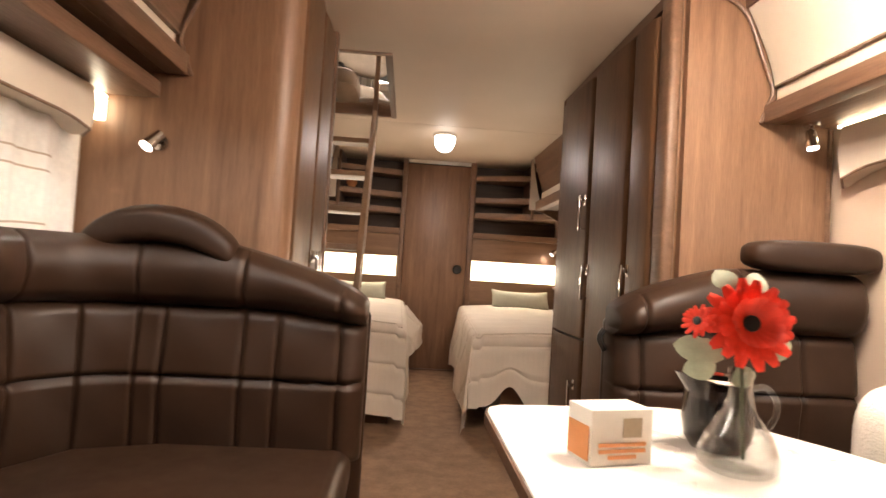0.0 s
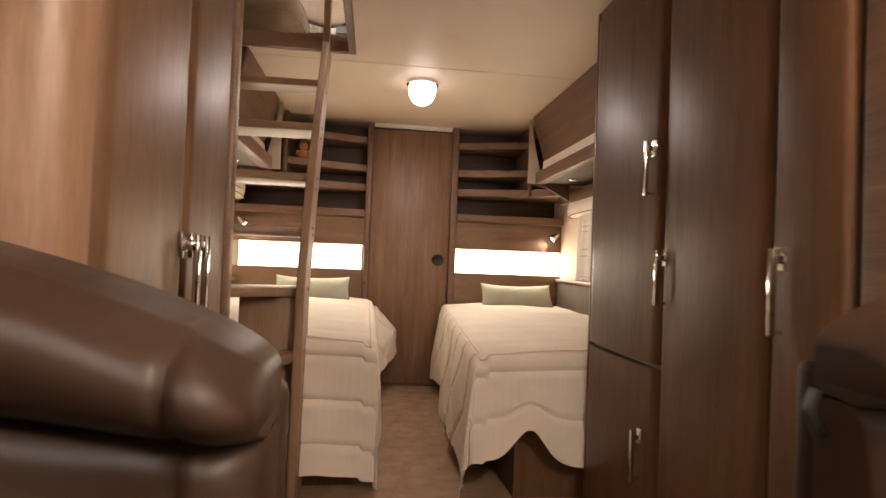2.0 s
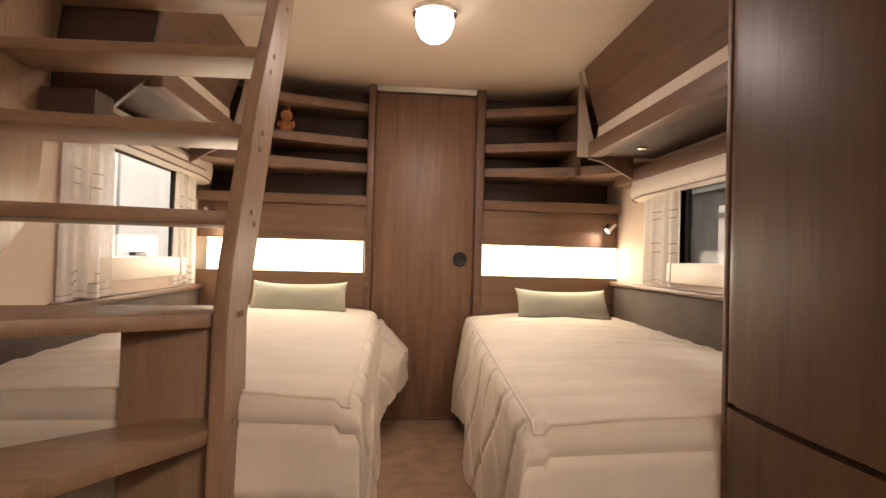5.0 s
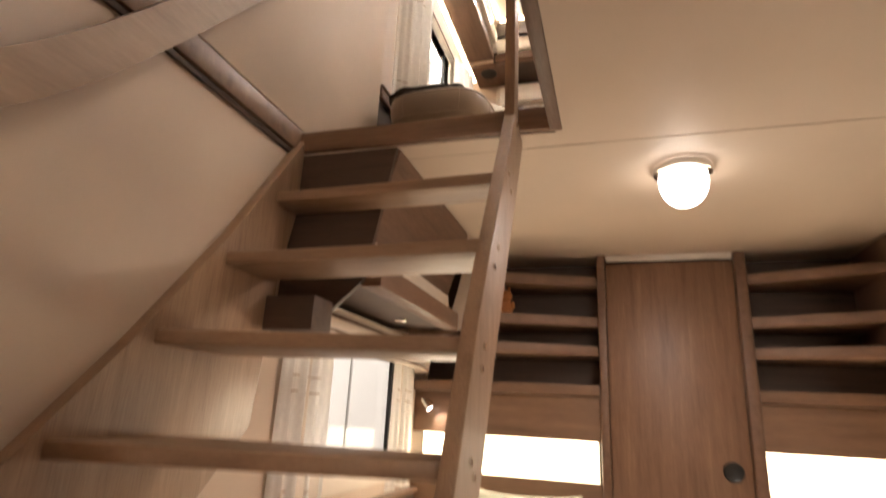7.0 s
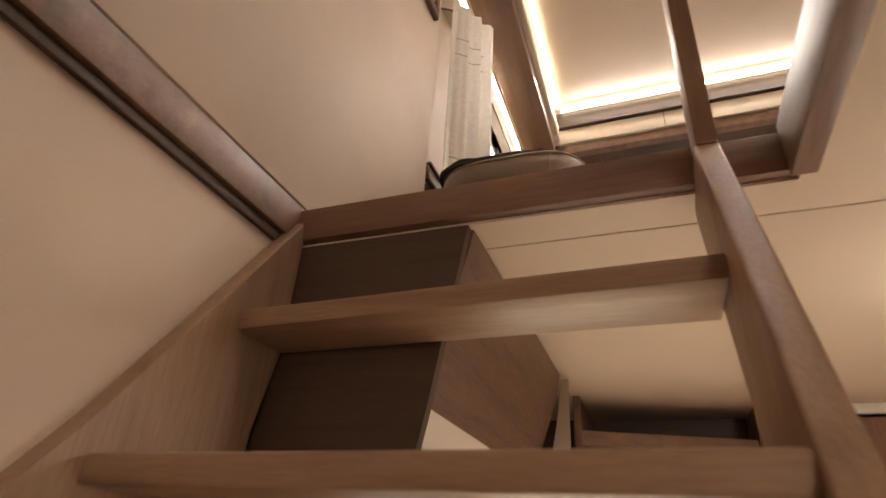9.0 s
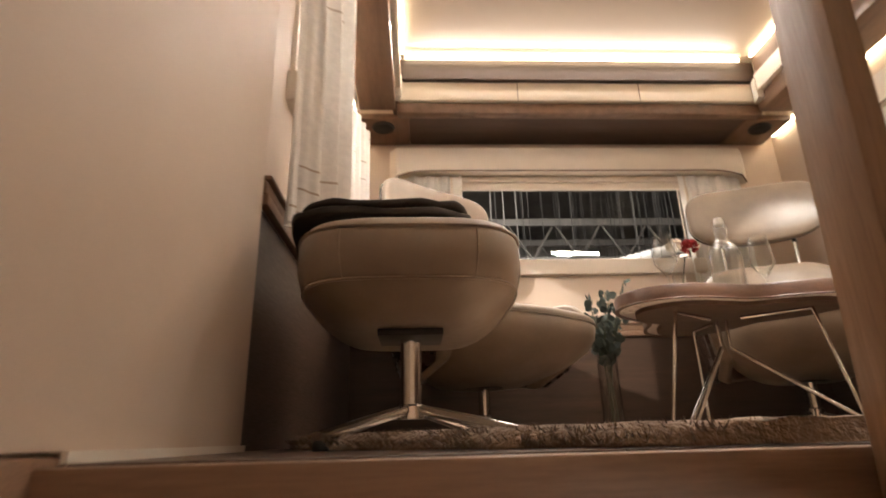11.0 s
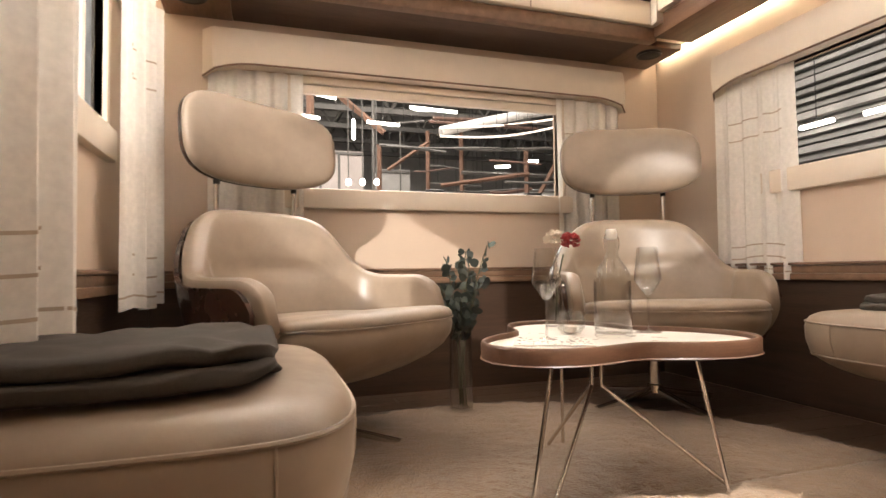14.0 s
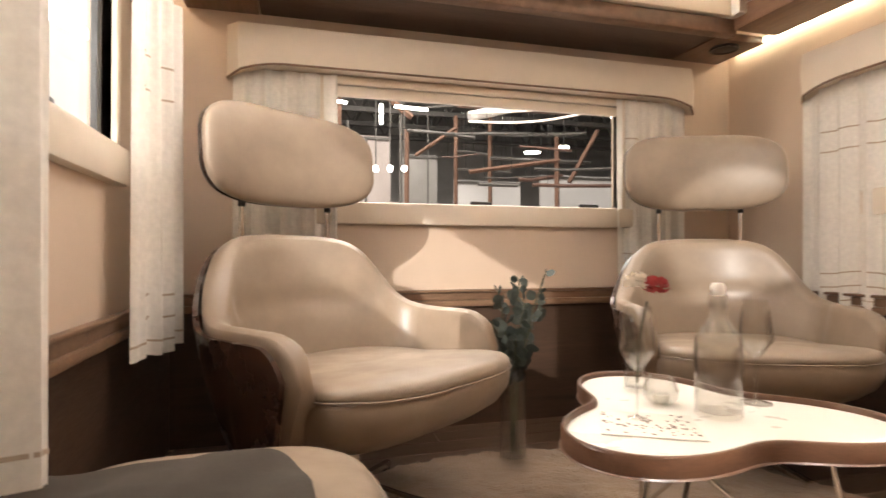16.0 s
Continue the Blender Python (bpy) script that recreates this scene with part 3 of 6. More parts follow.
side_window("window_1", -1, WL_BED, "caravan window above the bed with black stay")
side_window("window_2", 1, WR_BED, "caravan window above the bed, partly behind curtain")
side_window("window_3", -1, WL_DIN, "dinette side window behind a sheer curtain")
side_window("window_4", 1, WR_DIN, "dinette side window with a light valance")
side_window("window_5", -1, WL_UP, "upper side window looking into an exhibition hall")
side_window("window_6", 1, WR_UP, "upper side window looking at a steel roof")


def curtain_strip(along, a0, a1, off, z0, z1, folds, depth, label, gather=0.0, group="curtains", skew=0.0):
    """A hanging cloth. along: 'x' or 'y'; off: the wall-side coordinate and the way into the room."""
    base, way = off
    c = thing("curtain", ((a0 + a1) / 2 if along == "x" else base, base if along == "x" else (a0 + a1) / 2, z0), label, "curtain", group)
    mid = (a0 + a1) / 2
    ph = random.uniform(0, 6)

    def fn(u, v, lift=0.0):
        g = 1 - gather * v
        a = mid + (a0 + u * (a1 - a0) - mid) * g
        d = depth * (0.55 + 0.45 * (1 - v)) * (math.sin(u * folds * 6.283 + ph) + 0.35 * math.sin(u * folds * 2.3 * 6.283 + 1.3 + ph))
        d = base + way * (depth * 1.4 + d + lift + skew * u)
        z = z0 + v * (z1 - z0) + 0.008 * math.sin(u * 9 + ph) * (1 - v)
        return Vector((a, d, z) if along == "x" else (d, a, z))
    part("cloth", sheet(fn, max(24, int(folds * 14)), 8), CURT, c)
    rows = [0.10, 0.16, 0.62, 0.70, 0.79, 0.86] if z1 - z0 > 0.6 else [0.35, 0.45, 0.72, 0.80]
    for k, vv in enumerate(rows):
        for u0, u1 in ((0.12, 0.34), (0.45, 0.80)):
            if (k + int(u0 * 10)) % 3 == 0 and len(rows) > 4:
                continue
            h = 0.003 / (z1 - z0)
            part("stripe", sheet(lambda u, v: fn(u0 + u * (u1 - u0), vv + (v - 0.5) * 2 * h, 0.0015), 14, 1), STRIPE, c, "thin woven brown stripe")
    part("hem", sheet(lambda u, v: fn(u, 0.035 + v * 0.006, 0.001), 40, 1), STRIPE, c)
    return c


def pelmet(along, a0, a1, wall, way, z0, z1, label, drop=0.05, out=0.085):
    """A padded valance with rounded lower corners, set off from the wall, and a dark piping below."""
    p = thing("pelmet", ((a0 + a1) / 2 if along == "x" else wall, wall if along == "x" else (a0 + a1) / 2, z0), label, "pelmet", "padded pelmets")
    L = a1 - a0

    def low(u):
        e = min(u, 1 - u) * L
        return z0 - drop * max(0, 1 - e / 0.22) ** 2

    def ends(u):
        e = min(u, 1 - u) * L
        return out - 0.05 * max(0, 1 - e / 0.05) ** 2

    def fn(u, v, d):
        z = low(u) + v * (z1 - low(u))
        q = wall + way * (0.002 if d else ends(u) + 0.012 * math.sin(v * math.pi))
        a = a0 + u * L
        return Vector((a, q, z) if along == "x" else (q, a, z))
    part("padding", sheet(fn, 48, 5, True), SOFT, p)

    def pipe(u):
        q = wall + way * (ends(u) + 0.003)
        return (a0 + u * L, q, low(u) - 0.003) if along == "x" else (q, a0 + u * L, low(u) - 0.003)
    part("piping", tube([pipe(k / 40) for k in range(41)], 0.0045, 6), W_RAIL, p, "dark brown piping")
    return p


pelmet("y", 3.95, 5.36, XL, 1, 1.455, 1.58, "cream padded pelmet above the bed window", 0.03, 0.10)
pelmet("y", 3.30, 5.00, XR, -1, 1.395, 1.484, "cream padded pelmet above the bed window", 0.02, 0.10)
curtain_strip("y", 3.99, 4.32, (XL, 1), 0.83, 1.45, 3.5, 0.016, "sheer white curtain with thin brown stripes above the bed")
curtain_strip("y", 5.02, 5.32, (XL, 1), 0.84, 1.45, 3, 0.014, "sheer white curtain with thin brown stripes above the bed")
curtain_strip("y", 4.56, 4.96, (XR, -1), 0.91, 1.40, 4, 0.014, "sheer white curtain with thin brown stripes above the bed")
pelmet("y", -0.4, 1.60, XL, 1, 1.375, 1.487, "cream padded pelmet above the dinette window", 0.03, 0.14)
curtain_strip("y", 1.02, 1.64, (XL + 0.04, 1), 0.80, 1.37, 4, 0.014, "sheer white curtain with brown stripes beside the bench")
pelmet("y", -0.4, 1.70, XR, -1, 1.43, 1.58, "light valance above the dinette window", 0.05, 0.07)


# ---- beds ----
def bed(name_label, x0, x1, y0, y1, s, hem_front, hem_side, top, taper, ruck):
    """A bed with a quilted spread. s=+1: the aisle lies on its left (small x) side."""
    bd = thing("bed", ((x0 + x1) / 2, (y0 + y1) / 2, 0), name_label, "bed", "twin beds")
    part("base", box(min(x0, x1) + 0.07 + (taper if s > 0 else 0), max(x0, x1) - 0.07, y0 + 0.07, y1, 0.0, 0.34), W_DOOR, bd, "walnut bed base")
    part("mattress", box(min(x0, x1) + 0.035 + (taper if s > 0 else 0), max(x0, x1) - 0.045, y0 + 0.035, y1, 0.342, top - 0.03, 0.03, 3), CARD, bd)
    aisle, wall = (x0, x1) if s > 0 else (x1, x0)
    W, D = abs(x1 - x0), y1 - y0

    def quilt(a, b, side, front):
        """Stitched seams on the hanging faces, soft creases on top."""
        pin = 0.0007 * math.sin(a * 300 if front else b * 300)
        if front:
            g = ((b - 0.09) / 0.19) % 1
            k = 0.020 * min(1, abs(math.sin(math.pi * g)) * 3.2) ** 0.6
        elif side:
            g1, g2 = ((a * 0.8 + b) / 0.30) % 1, ((a * 0.8 - b) / 0.30) % 1
            k = 0.019 * min(1, abs(math.sin(math.pi * g1)) * 4) ** 0.6 * min(1, abs(math.sin(math.pi * g2)) * 4) ** 0.6
        else:
            g = (b / 0.19) % 1
            k = 0.009 + 0.003 * min(1, abs(math.sin(math.pi * g)) * 3) + 0.006 * noise.noise(Vector((a * 2.5, b * 13, 1)))
        return k + pin + 0.003 * noise.noise(Vector((a * 6, b * 6, 1)))

    rr = 0.045

    def cross(d, drop):
        """Distance d from the wall along the bed's surface: returns (inward offset from the aisle edge, z)."""
        flat = W - rr
        if d <= flat:
            return d, 0.0, (0, 1)
        k = d - flat
        arc = rr * math.pi / 2
        if k <= arc:
            a = k / rr
            return flat + rr * math.sin(a), -rr * (1 - math.cos(a)), (math.sin(a), math.cos(a))
        return flat + rr + 0.05 * (k - arc), -rr - (k - arc), (1, 0)

    def spread(u, v):
        """u across (wall to aisle hem), v along (head to foot hem)."""
        drop_side, drop_front = top - hem_side, top - hem_front
        lu = (W - rr + rr * math.pi / 2 + drop_side - rr)
        d = u * lu
        ox, oz, nx = cross(d, drop_side)
        lv = (D - rr + rr * math.pi / 2 + drop_front - rr)
        e = v * lv
        flat = D - rr
        if e <= flat:
            oy, fz, ny = e, 0.0, (0, 1)
        elif e - flat <= rr * math.pi / 2:
            a = (e - flat) / rr
            oy, fz, ny = flat + rr * math.sin(a), -rr * (1 - math.cos(a)), (math.sin(a), math.cos(a))
        else:
            k = e - flat - rr * math.pi / 2
            oy, fz, ny = flat + rr + 0.04 * k, -rr - k, (1, 0)
        q = quilt(d + 0.1, e - flat, oz < -0.01, fz < -0.01)
        both = oz < -1e-6 and fz < -1e-6
        z = top + min(oz, fz)
        if both:
            ox = min(ox, W + 0.02)
            oy = min(oy, D + 0.03 * (1 + math.sin(d * 30)))
            z = max(top + max(-(top - 0.05), min(oz, fz)) - 0.02, hem_front - 0.015)
        wave = 0.0
        if fz < -rr:
            wave = 0.016 * math.sin(ox * 17) * min(1, (-fz - rr) / 0.3)
            z += ruck * (1.9 * math.exp(-((ox - 0.86) / 0.085) ** 2) - 0.9 * math.exp(-((ox - 0.62) / 0.13) ** 2) + 0.25 * math.sin(ox * 11 + 1.0)) * max(0, min(1, (-fz - 0.12) / 0.3))
        side_wave = 0.0
        if oz < -rr:
            side_wave = 0.018 * math.sin(oy * 9 + 0.5) * min(1, (-oz - rr) / 0.3)
            flare = max(0, 1 - oy / 0.55) * 0.16 * min(1, -oz / 0.4)
            side_wave += flare * (1 if s < 0 else 0.2)
            z += 0.05 * math.sin(oy * 5) * min(1, -oz / 0.45)
            z += flare * 1.2 * (1 if s < 0 else 0)
        nz = max(nx[1], 0) * max(ny[1], 0)
        sag = 0.02 * math.sin(math.pi * min(1, ox / W)) - 0.012 * (ox / W) ** 2 + 0.035 * (1 - oy / D)
        tx = taper * (1 - min(1, oy / D)) * (ox / W)
        x = wall - s * (ox - tx + side_wave + q * nx[0])
        y = y1 - (oy + wave + q * ny[0])
        return Vector((x, y, z + (sag if nz > 0.5 else 0.6 * sag) + q * nz))
    rim = [spread(k / 60 * (W - rr * 0.4) / (W - rr + rr * math.pi / 2 + top - hem_side - rr), (D - rr * 0.4) / (D - rr + rr * math.pi / 2 + top - hem_front - rr)) + Vector((0, 0, 0.006)) for k in range(61)]
    rim += [spread((W - rr * 0.4) / (W - rr + rr * math.pi / 2 + top - hem_side - rr), (1 - k / 60) * (D - rr * 0.4) / (D - rr + rr * math.pi / 2 + top - hem_front - rr)) + Vector((0, 0, 0.006)) for k in range(1, 60)]
    part("piping", tube(rim, 0.005, 6), QUILT, bd, "corded edge seam")
    part("quilted_spread", sheet(spread, 130, 200), QUILT, bd, "white quilted bedspread hanging over the edge")
    return bd


bed("bed with white quilted spread reaching near the floor", XL + 0.02, -0.13, 3.37, 5.36, -1, 0.075, 0.06, 0.645, 0.02, 0.008)
bed("bed with white quilted spread rucked up at the foot", 0.30, XR - 0.02, 3.21, 5.36, 1, 0.20, 0.05, 0.625, 0.12, 0.075)


def pillow(x, y, z, w, turn, lab):
    p = thing("pillow", (x, y, z), lab, "pillow", "sage pillows", turn=turn)
    def side(u, v, d):
        a, c = 2 * u - 1, 2 * v - 1
        t = 0.062 * max(0, (1 - abs(a) ** 2.6) * (1 - abs(c) ** 2.6)) ** 0.5 + 0.002
        x = a * w / 2 * (1 - 0.035 * (1 - c * c))
        z = c * 0.078 * (1 - 0.10 * (1 - a * a) * (c > 0)) + 0.012 * abs(a) ** 3 * (c > 0)
        t += 0.006 * noise.noise(Vector((x * 9, z * 14, 2 * d))) * (1 - a * a)
        return Vector((x, (t if d else -t) + 0.95 * z + 0.01 * math.sin(a * 4), z))
    part("cover", sheet(side, 40, 22, True), PILLOW, p, world=False, angle=80)


pillow(-0.60, 5.25, 0.768, 0.56, 3, "sage green pillow leaning on the headboard of the bed")
pillow(0.99, 5.23, 0.756, 0.56, -4, "sage green pillow leaning on the headboard of the bed")
solid("side_pad", box(XL, XL + 0.03, 3.60, 5.395, 0.40, 0.80, 0.01), PAD, "brown padded strip along the wall beside the bed", "wall padding", "wall pads")
solid("side_pad", box(XR - 0.03, XR, 3.25, 5.395, 0.40, 0.87, 0.01), PAD, "brown padded strip along the wall beside the bed", "wall padding", "wall pads")
solid("wall_ledge", box(XL, XL + 0.05, 3.95, 5.395, 0.80, 0.825, 0.006), W_LOCK, "narrow wooden ledge under the bed window", "ledge", "wall ledges")
solid("wall_ledge", box(XR - 0.05, XR, 3.25, 5.395, 0.871, 0.896, 0.006), W_LOCK, "narrow wooden ledge under the bed window", "ledge", "wall ledges")


def reading_lamp(base, way, tip, lab, watts, mount="wall"):
    """A small chrome spotlight: base plate, arm and a lit head that points at tip."""
    base, way = Vector(base), Vector(way)
    r = thing("reading_lamp", base, lab, "lamp", "chrome reading lamps")
    d = (Vector(tip) - base).normalized()
    part("base_plate", tube([base, base + way * 0.012], 0.026, 20), CHROME, r)
    k = base + way * 0.055
    part("arm", tube([base + way * 0.012, base + way * 0.04, k], 0.006, 8), CHROME, r)
    hd = part("head", tube([k - d * 0.035, k - d * 0.03, k + d * 0.005, k + d * 0.035], [0.008, 0.016, 0.019, 0.022], 18), CHROME, r)
    part("bulb", tube([k + d * 0.0335, k + d * 0.038], 0.019, 16), BULB, hd, "lit bulb")
    lamp("reading_light", "SPOT", k + d * 0.045, watts, tip, 0.012, angle=95, blend=0.8)


reading_lamp((1.335, YB - 0.001, 1.245), (0, -1, 0), (1.05, YB + 0.02, 0.98), "small chrome reading lamp on the headboard panel", 2.2)
reading_lamp((-1.165, YB - 0.001, 1.265), (0, -1, 0), (-0.95, YB + 0.02, 1.0), "small chrome reading lamp on the headboard panel", 2.2)
reading_lamp((-0.95, 1.667, 1.350), (0, -1, 0), (-1.06, 1.50, 1.13), "chrome reading lamp lit on the walnut partition", 2.5)
reading_lamp((1.255, 1.70, 1.597), (0, 0, -1), (1.27, 1.62, 1.2), "chrome reading lamp lit under the overhead locker", 2.5)

LAMP_RING = [(0.094, -0.001), (0.098, -0.008), (0.097, -0.026), (0.090, -0.030), (0.070, -0.030)]
LAMP_BOWL = [(0.055, -0.002), (0.072, -0.012), (0.082, -0.034), (0.0835, -0.058), (0.080, -0.082), (0.071, -0.106), (0.057, -0.126), (0.039, -0.140), (0.020, -0.148), (0.001, -0.151)]
cl = thing("ceiling_lamp", (0.105, 4.279, CE), "round lit ceiling lamp with a chrome ring", "lamp", "round ceiling lamps")
part("ring", lathe(LAMP_RING, (0.105, 4.279, CE), 40, caps=False), CHROME, cl)
part("diffuser", lathe(LAMP_BOWL, (0.105, 4.279, CE), 40), BULB, cl, "bright white diffuser")
lamp("ceiling_light", "AREA", (0.105, 4.279, CE - 0.156), 7.6, None, 0.14, colour=(1, 0.84, 0.755))
cl2 = thing("ceiling_lamp", (0.66, 0.89, CE), "round lit ceiling lamp with a chrome ring", "lamp", "round ceiling lamps")
part("ring", lathe(LAMP_RING, (0.66, 0.89, CE), 40, caps=False), CHROME, cl2)
part("diffuser", lathe(LAMP_BOWL, (0.66, 0.89, CE), 40), BULB, cl2, "bright white diffuser")
lamp("dinette_light", "AREA", (0.66, 0.89, CE - 0.156), 9.0, None, 0.14, colour=(1, 0.83, 0.68))
lamp("dinette_globe", "POINT", (0.66, 0.89, CE - 0.23), 40.0, None, 0.07, colour=(1, 0.83, 0.68))

# ---- stairs ----
st = thing("staircase", (-0.85, 3.5, 0), "open oak staircase with winding lower treads", "staircase")


def tread(front_l, front_r, back_l, back_r, z, th=0.037):
    z -= 0.016
    part("tread", prism([front_l, front_r, back_r, back_l], z - th, z, 0.006), W_STEP, st)


SX0, SX1 = -0.455, -0.420       # the aisle-side stringer
tread((XL + 0.04, 3.787), (SX0, 3.762), (XL + 0.04, 3.920), (SX0, 3.905), 1.915)
tread((XL + 0.04, 3.595), (SX0, 3.562), (XL + 0.04, 3.80), (SX0, 3.765), 1.648)
tread((XL + 0.04, 3.390), (SX0, 3.470), (XL + 0.04, 3.66), (SX0, 3.675), 1.395)
tread((XL + 0.04, 3.17), (SX0, 3.372), (XL + 0.04, 3.52), (SX0, 3.60), 1.145)
tread((XL + 0.04, 2.83), (SX0, 3.285), (XL + 0.04, 3.32), (SX0, 3.50), 0.892)
tread((-0.88, 2.54), (SX0, 3.20), (XL + 0.04, 2.75), (SX0, 3.42), 0.632)
tread((-0.62, 2.50), (SX0, 3.24), (-1.02, 2.50), (SX0, 3.36), 0.345)
part("stringer", extrude_x([(3.20, 0.0), (3.44, 0.0), (3.395, 0.86), (3.60, 1.32), (3.99, 2.09), (3.93, 2.13), (3.835, 2.13), (3.44, 1.42), (3.26, 1.0), (3.235, 0.86)], SX0, SX1, 0.006), W_STRING, st)
part("newel_panel", box(-0.69, SX0 - 0.001, 3.30, 3.33, 0.0, 0.843, 0.003), W_STRING, st)
part("wall_stringer", extrude_x([(2.62, 0.30), (2.95, 0.30), (3.82, 1.15), (3.86, 1.62), (3.92, 1.86), (3.92, 2.10), (3.908, 2.15), (3.59, 1.675), (3.32, 1.335), (3.05, 1.03), (2.62, 0.52)], XL + 0.002, XL + 0.04, 0.006), W_STRING, st)
part("upper_post", extrude_x([(3.825, 2.12), (3.905, 2.12), (3.885, 2.60), (3.86, 3.00), (3.81, 3.08), (3.745, 3.10), (3.74, 3.05), (3.785, 3.02), (3.80, 2.96)], SX0 + 0.002, SX1 - 0.002, 0.005), W_STRING, st, "slim wooden post at the landing")
for y, z in ((3.49, 1.36), (3.47, 1.31), (3.40, 1.13), (3.43, 1.10), (3.61, 1.62), (3.57, 1.56), (3.74, 1.88), (3.78, 1.84), (3.86, 2.10), (3.31, 0.87), (3.34, 0.87), (3.30, 0.61), (3.33, 0.61)):
    part("bolt", tube([(SX1 - 0.002, y, z), (SX1 + 0.005, y, z)], 0.008, 10), CHROME, st, "steel bolt head")

hr = thing("handrail", (XL + 0.05, 3.3, 2.2), "curved oak handrail board on the stair wall", "handrail")
line = smooth_line([(XL + 0.055, 2.53, 1.55), (XL + 0.055, 2.66, 1.60), (XL + 0.055, 2.90, 1.755), (XL + 0.055, 3.18, 2.07), (XL + 0.055, 3.61, 2.645), (XL + 0.055, 3.92, 3.065)], 8)


def rail_board(u, v, d):
    k = min(len(line) - 1, max(0, round(u * (len(line) - 1))))
    p, q = line[max(0, k - 1)], line[min(len(line) - 1, k + 1)]
    n = Vector((0, -(q - p).z, (q - p).y)).normalized()
    return line[k] + n * (0.098 * (v - 0.5)) + Vector((0.028 * (0.5 - d) + 0.004, 0, 0))


part("board", sheet(rail_board, len(line) - 1, 2, True), W_HAND, hr)
for y, z in ((2.75, 1.66), (3.35, 2.30), (3.80, 2.90)):
    part("bracket", tube([(XL, y, z), (XL + 0.045, y, z)], 0.012, 10), CHROME, hr)

# ---- dinette ----
def seam_depth(t, seams, width=0.007, depth=0.013):
    return -sum(depth * math.exp(-((t - s) / width) ** 2) for s in seams)


def bench_back(name_parent, path, total, prof_top, seams_s, headrest, z_seat):
    """A padded backrest along a plan path; path(s) -> (x, y, nx, ny) with the normal to the sitter."""
    def layer(z0fn, z1fn, thick, bulge, rows, seams, label, name):
        def fn(u, v, d):
            s = u * total
            x, y, nx, ny = path(s)
            z0, z1 = z0fn(s), z1fn(s)
            z = z0 + v * (z1 - z0)
            if d:
                return Vector((x, y, z))
            e = min(s, total - s)
            endr = max(0, 1 - e / 0.05) ** 2
            vv = min(v, 1 - v) * (z1 - z0)
            edge = max(0, 1 - vv / 0.035) ** 2
            k = thick + bulge * math.sin(math.pi * v) - 0.030 * edge - 0.045 * endr
            k += seam_depth(s, seams) + (seam_depth(z, rows, 0.007, 0.018) if rows else 0)
            k += 0.003 * math.sin(s * 23) * math.sin(z * 31)
            return Vector((x + nx * k, y + ny * k, z))
        return part(name, sheet(fn, 300, 48, True), BROWN, name_parent, label, angle=60)
    mid = lambda s: 0.86 - 0.035 * max(0, 1 - s / 0.25)
    layer(lambda s: z_seat - 0.05, mid, 0.13, 0.022, (0.655,), seams_s, "", "back_cushion")
    layer(lambda s: mid(s) - 0.004, prof_top, 0.15, 0.035, (), seams_s[::2], "", "top_roll")


bl = thing("bench_seat", (-0.8, 1.3, 0), "brown leather corner bench with stitched panels", "bench", "dinette benches")


def path_l(s):
    R, xs, yw = 0.42, -0.83, 1.60
    straight = -0.25 - xs
    if s < straight:
        return (-0.25 - s, yw, 0, -1)
    a = (s - straight) / R
    if a < math.pi / 2:
        return (xs - R * math.sin(a), yw - R + R * math.cos(a), math.sin(a), -math.cos(a))
    return (xs - R, yw - R - (s - straight - R * math.pi / 2), 1, 0)


bench_back(bl, path_l, 1.95, lambda s: 0.885 + 0.155 * min(1, s / 0.42) ** 0.6 - 0.10 * max(0, s - 1.2), (0.07, 0.245, 0.345, 0.565, 0.66, 0.86, 1.10, 1.35), None, 0.47)
part("back_shell", box(-0.80, -0.245, 1.602, 1.655, 0.0, 0.86, 0.02, 3), BROWN, bl, "plain leather rear of the backrest")
part("seat_cushion", prism([(-0.27, 1.50), (-0.80, 1.50), (-1.02, 1.42), (-1.13, 1.20), (-1.15, 0.90), (-1.15, -0.3), (-0.62, -0.3), (-0.62, 0.75), (-0.56, 0.90), (-0.44, 0.98), (-0.26, 1.0)][::-1], 0.33, 0.470, 0.05, 4), BROWN, bl)
part("seat_base", prism([(-0.29, 1.60), (-1.2, 1.60), (-1.2, -0.3), (-0.68, -0.3), (-0.68, 0.82), (-0.30, 1.06)][::-1], 0.0, 0.332), W_DOOR, bl)
for at, nm in (((-0.84, 1.47, 1.083), "l"),):
    b = puffy(*at, 0.215, 0.075, 0.052, 0.55, 18)
    for v in b.verts:
        v.co.z -= 0.35 * (v.co.x - at[0]) ** 2 / 0.2
    part("headrest", b, BROWN, bl, "padded leather headrest")

br = thing("bench_seat", (1.0, 1.6, 0), "brown leather bench with stitched panels and headrest", "bench", "dinette benches")


def path_r(s):
    return (0.555 + s, 1.735, 0, -1)


bench_back(br, path_r, 0.835, lambda s: 0.90 + 0.165 * min(1, s / 0.40) ** 0.6, (0.075, 0.26, 0.40, 0.62), None, 0.47)
part("back_shell", box(0.56, 0.74, 1.737, 1.79, 0.0, 0.87, 0.02, 3), BROWN, br, "plain leather rear of the backrest")
part("seat_cushion", box(0.60, 1.38, 0.95, 1.62, 0.33, 0.47, 0.05, 4), BROWN, br)
part("seat_base", box(0.64, 1.39, 1.0, 1.73, 0.0, 0.332), W_DOOR, br)
b = puffy(1.19, 1.60, 1.115, 0.225, 0.075, 0.052, 0.55, 18)
part("headrest", b, BROWN, br, "padded leather headrest")
part("grab_handle", tube(smooth_line([(0.545, 1.72, 0.93 - 0.10), (0.53, 1.715, 0.80), (0.55, 1.715, 0.76)], 5), 0.010, 8), BLACK, br)

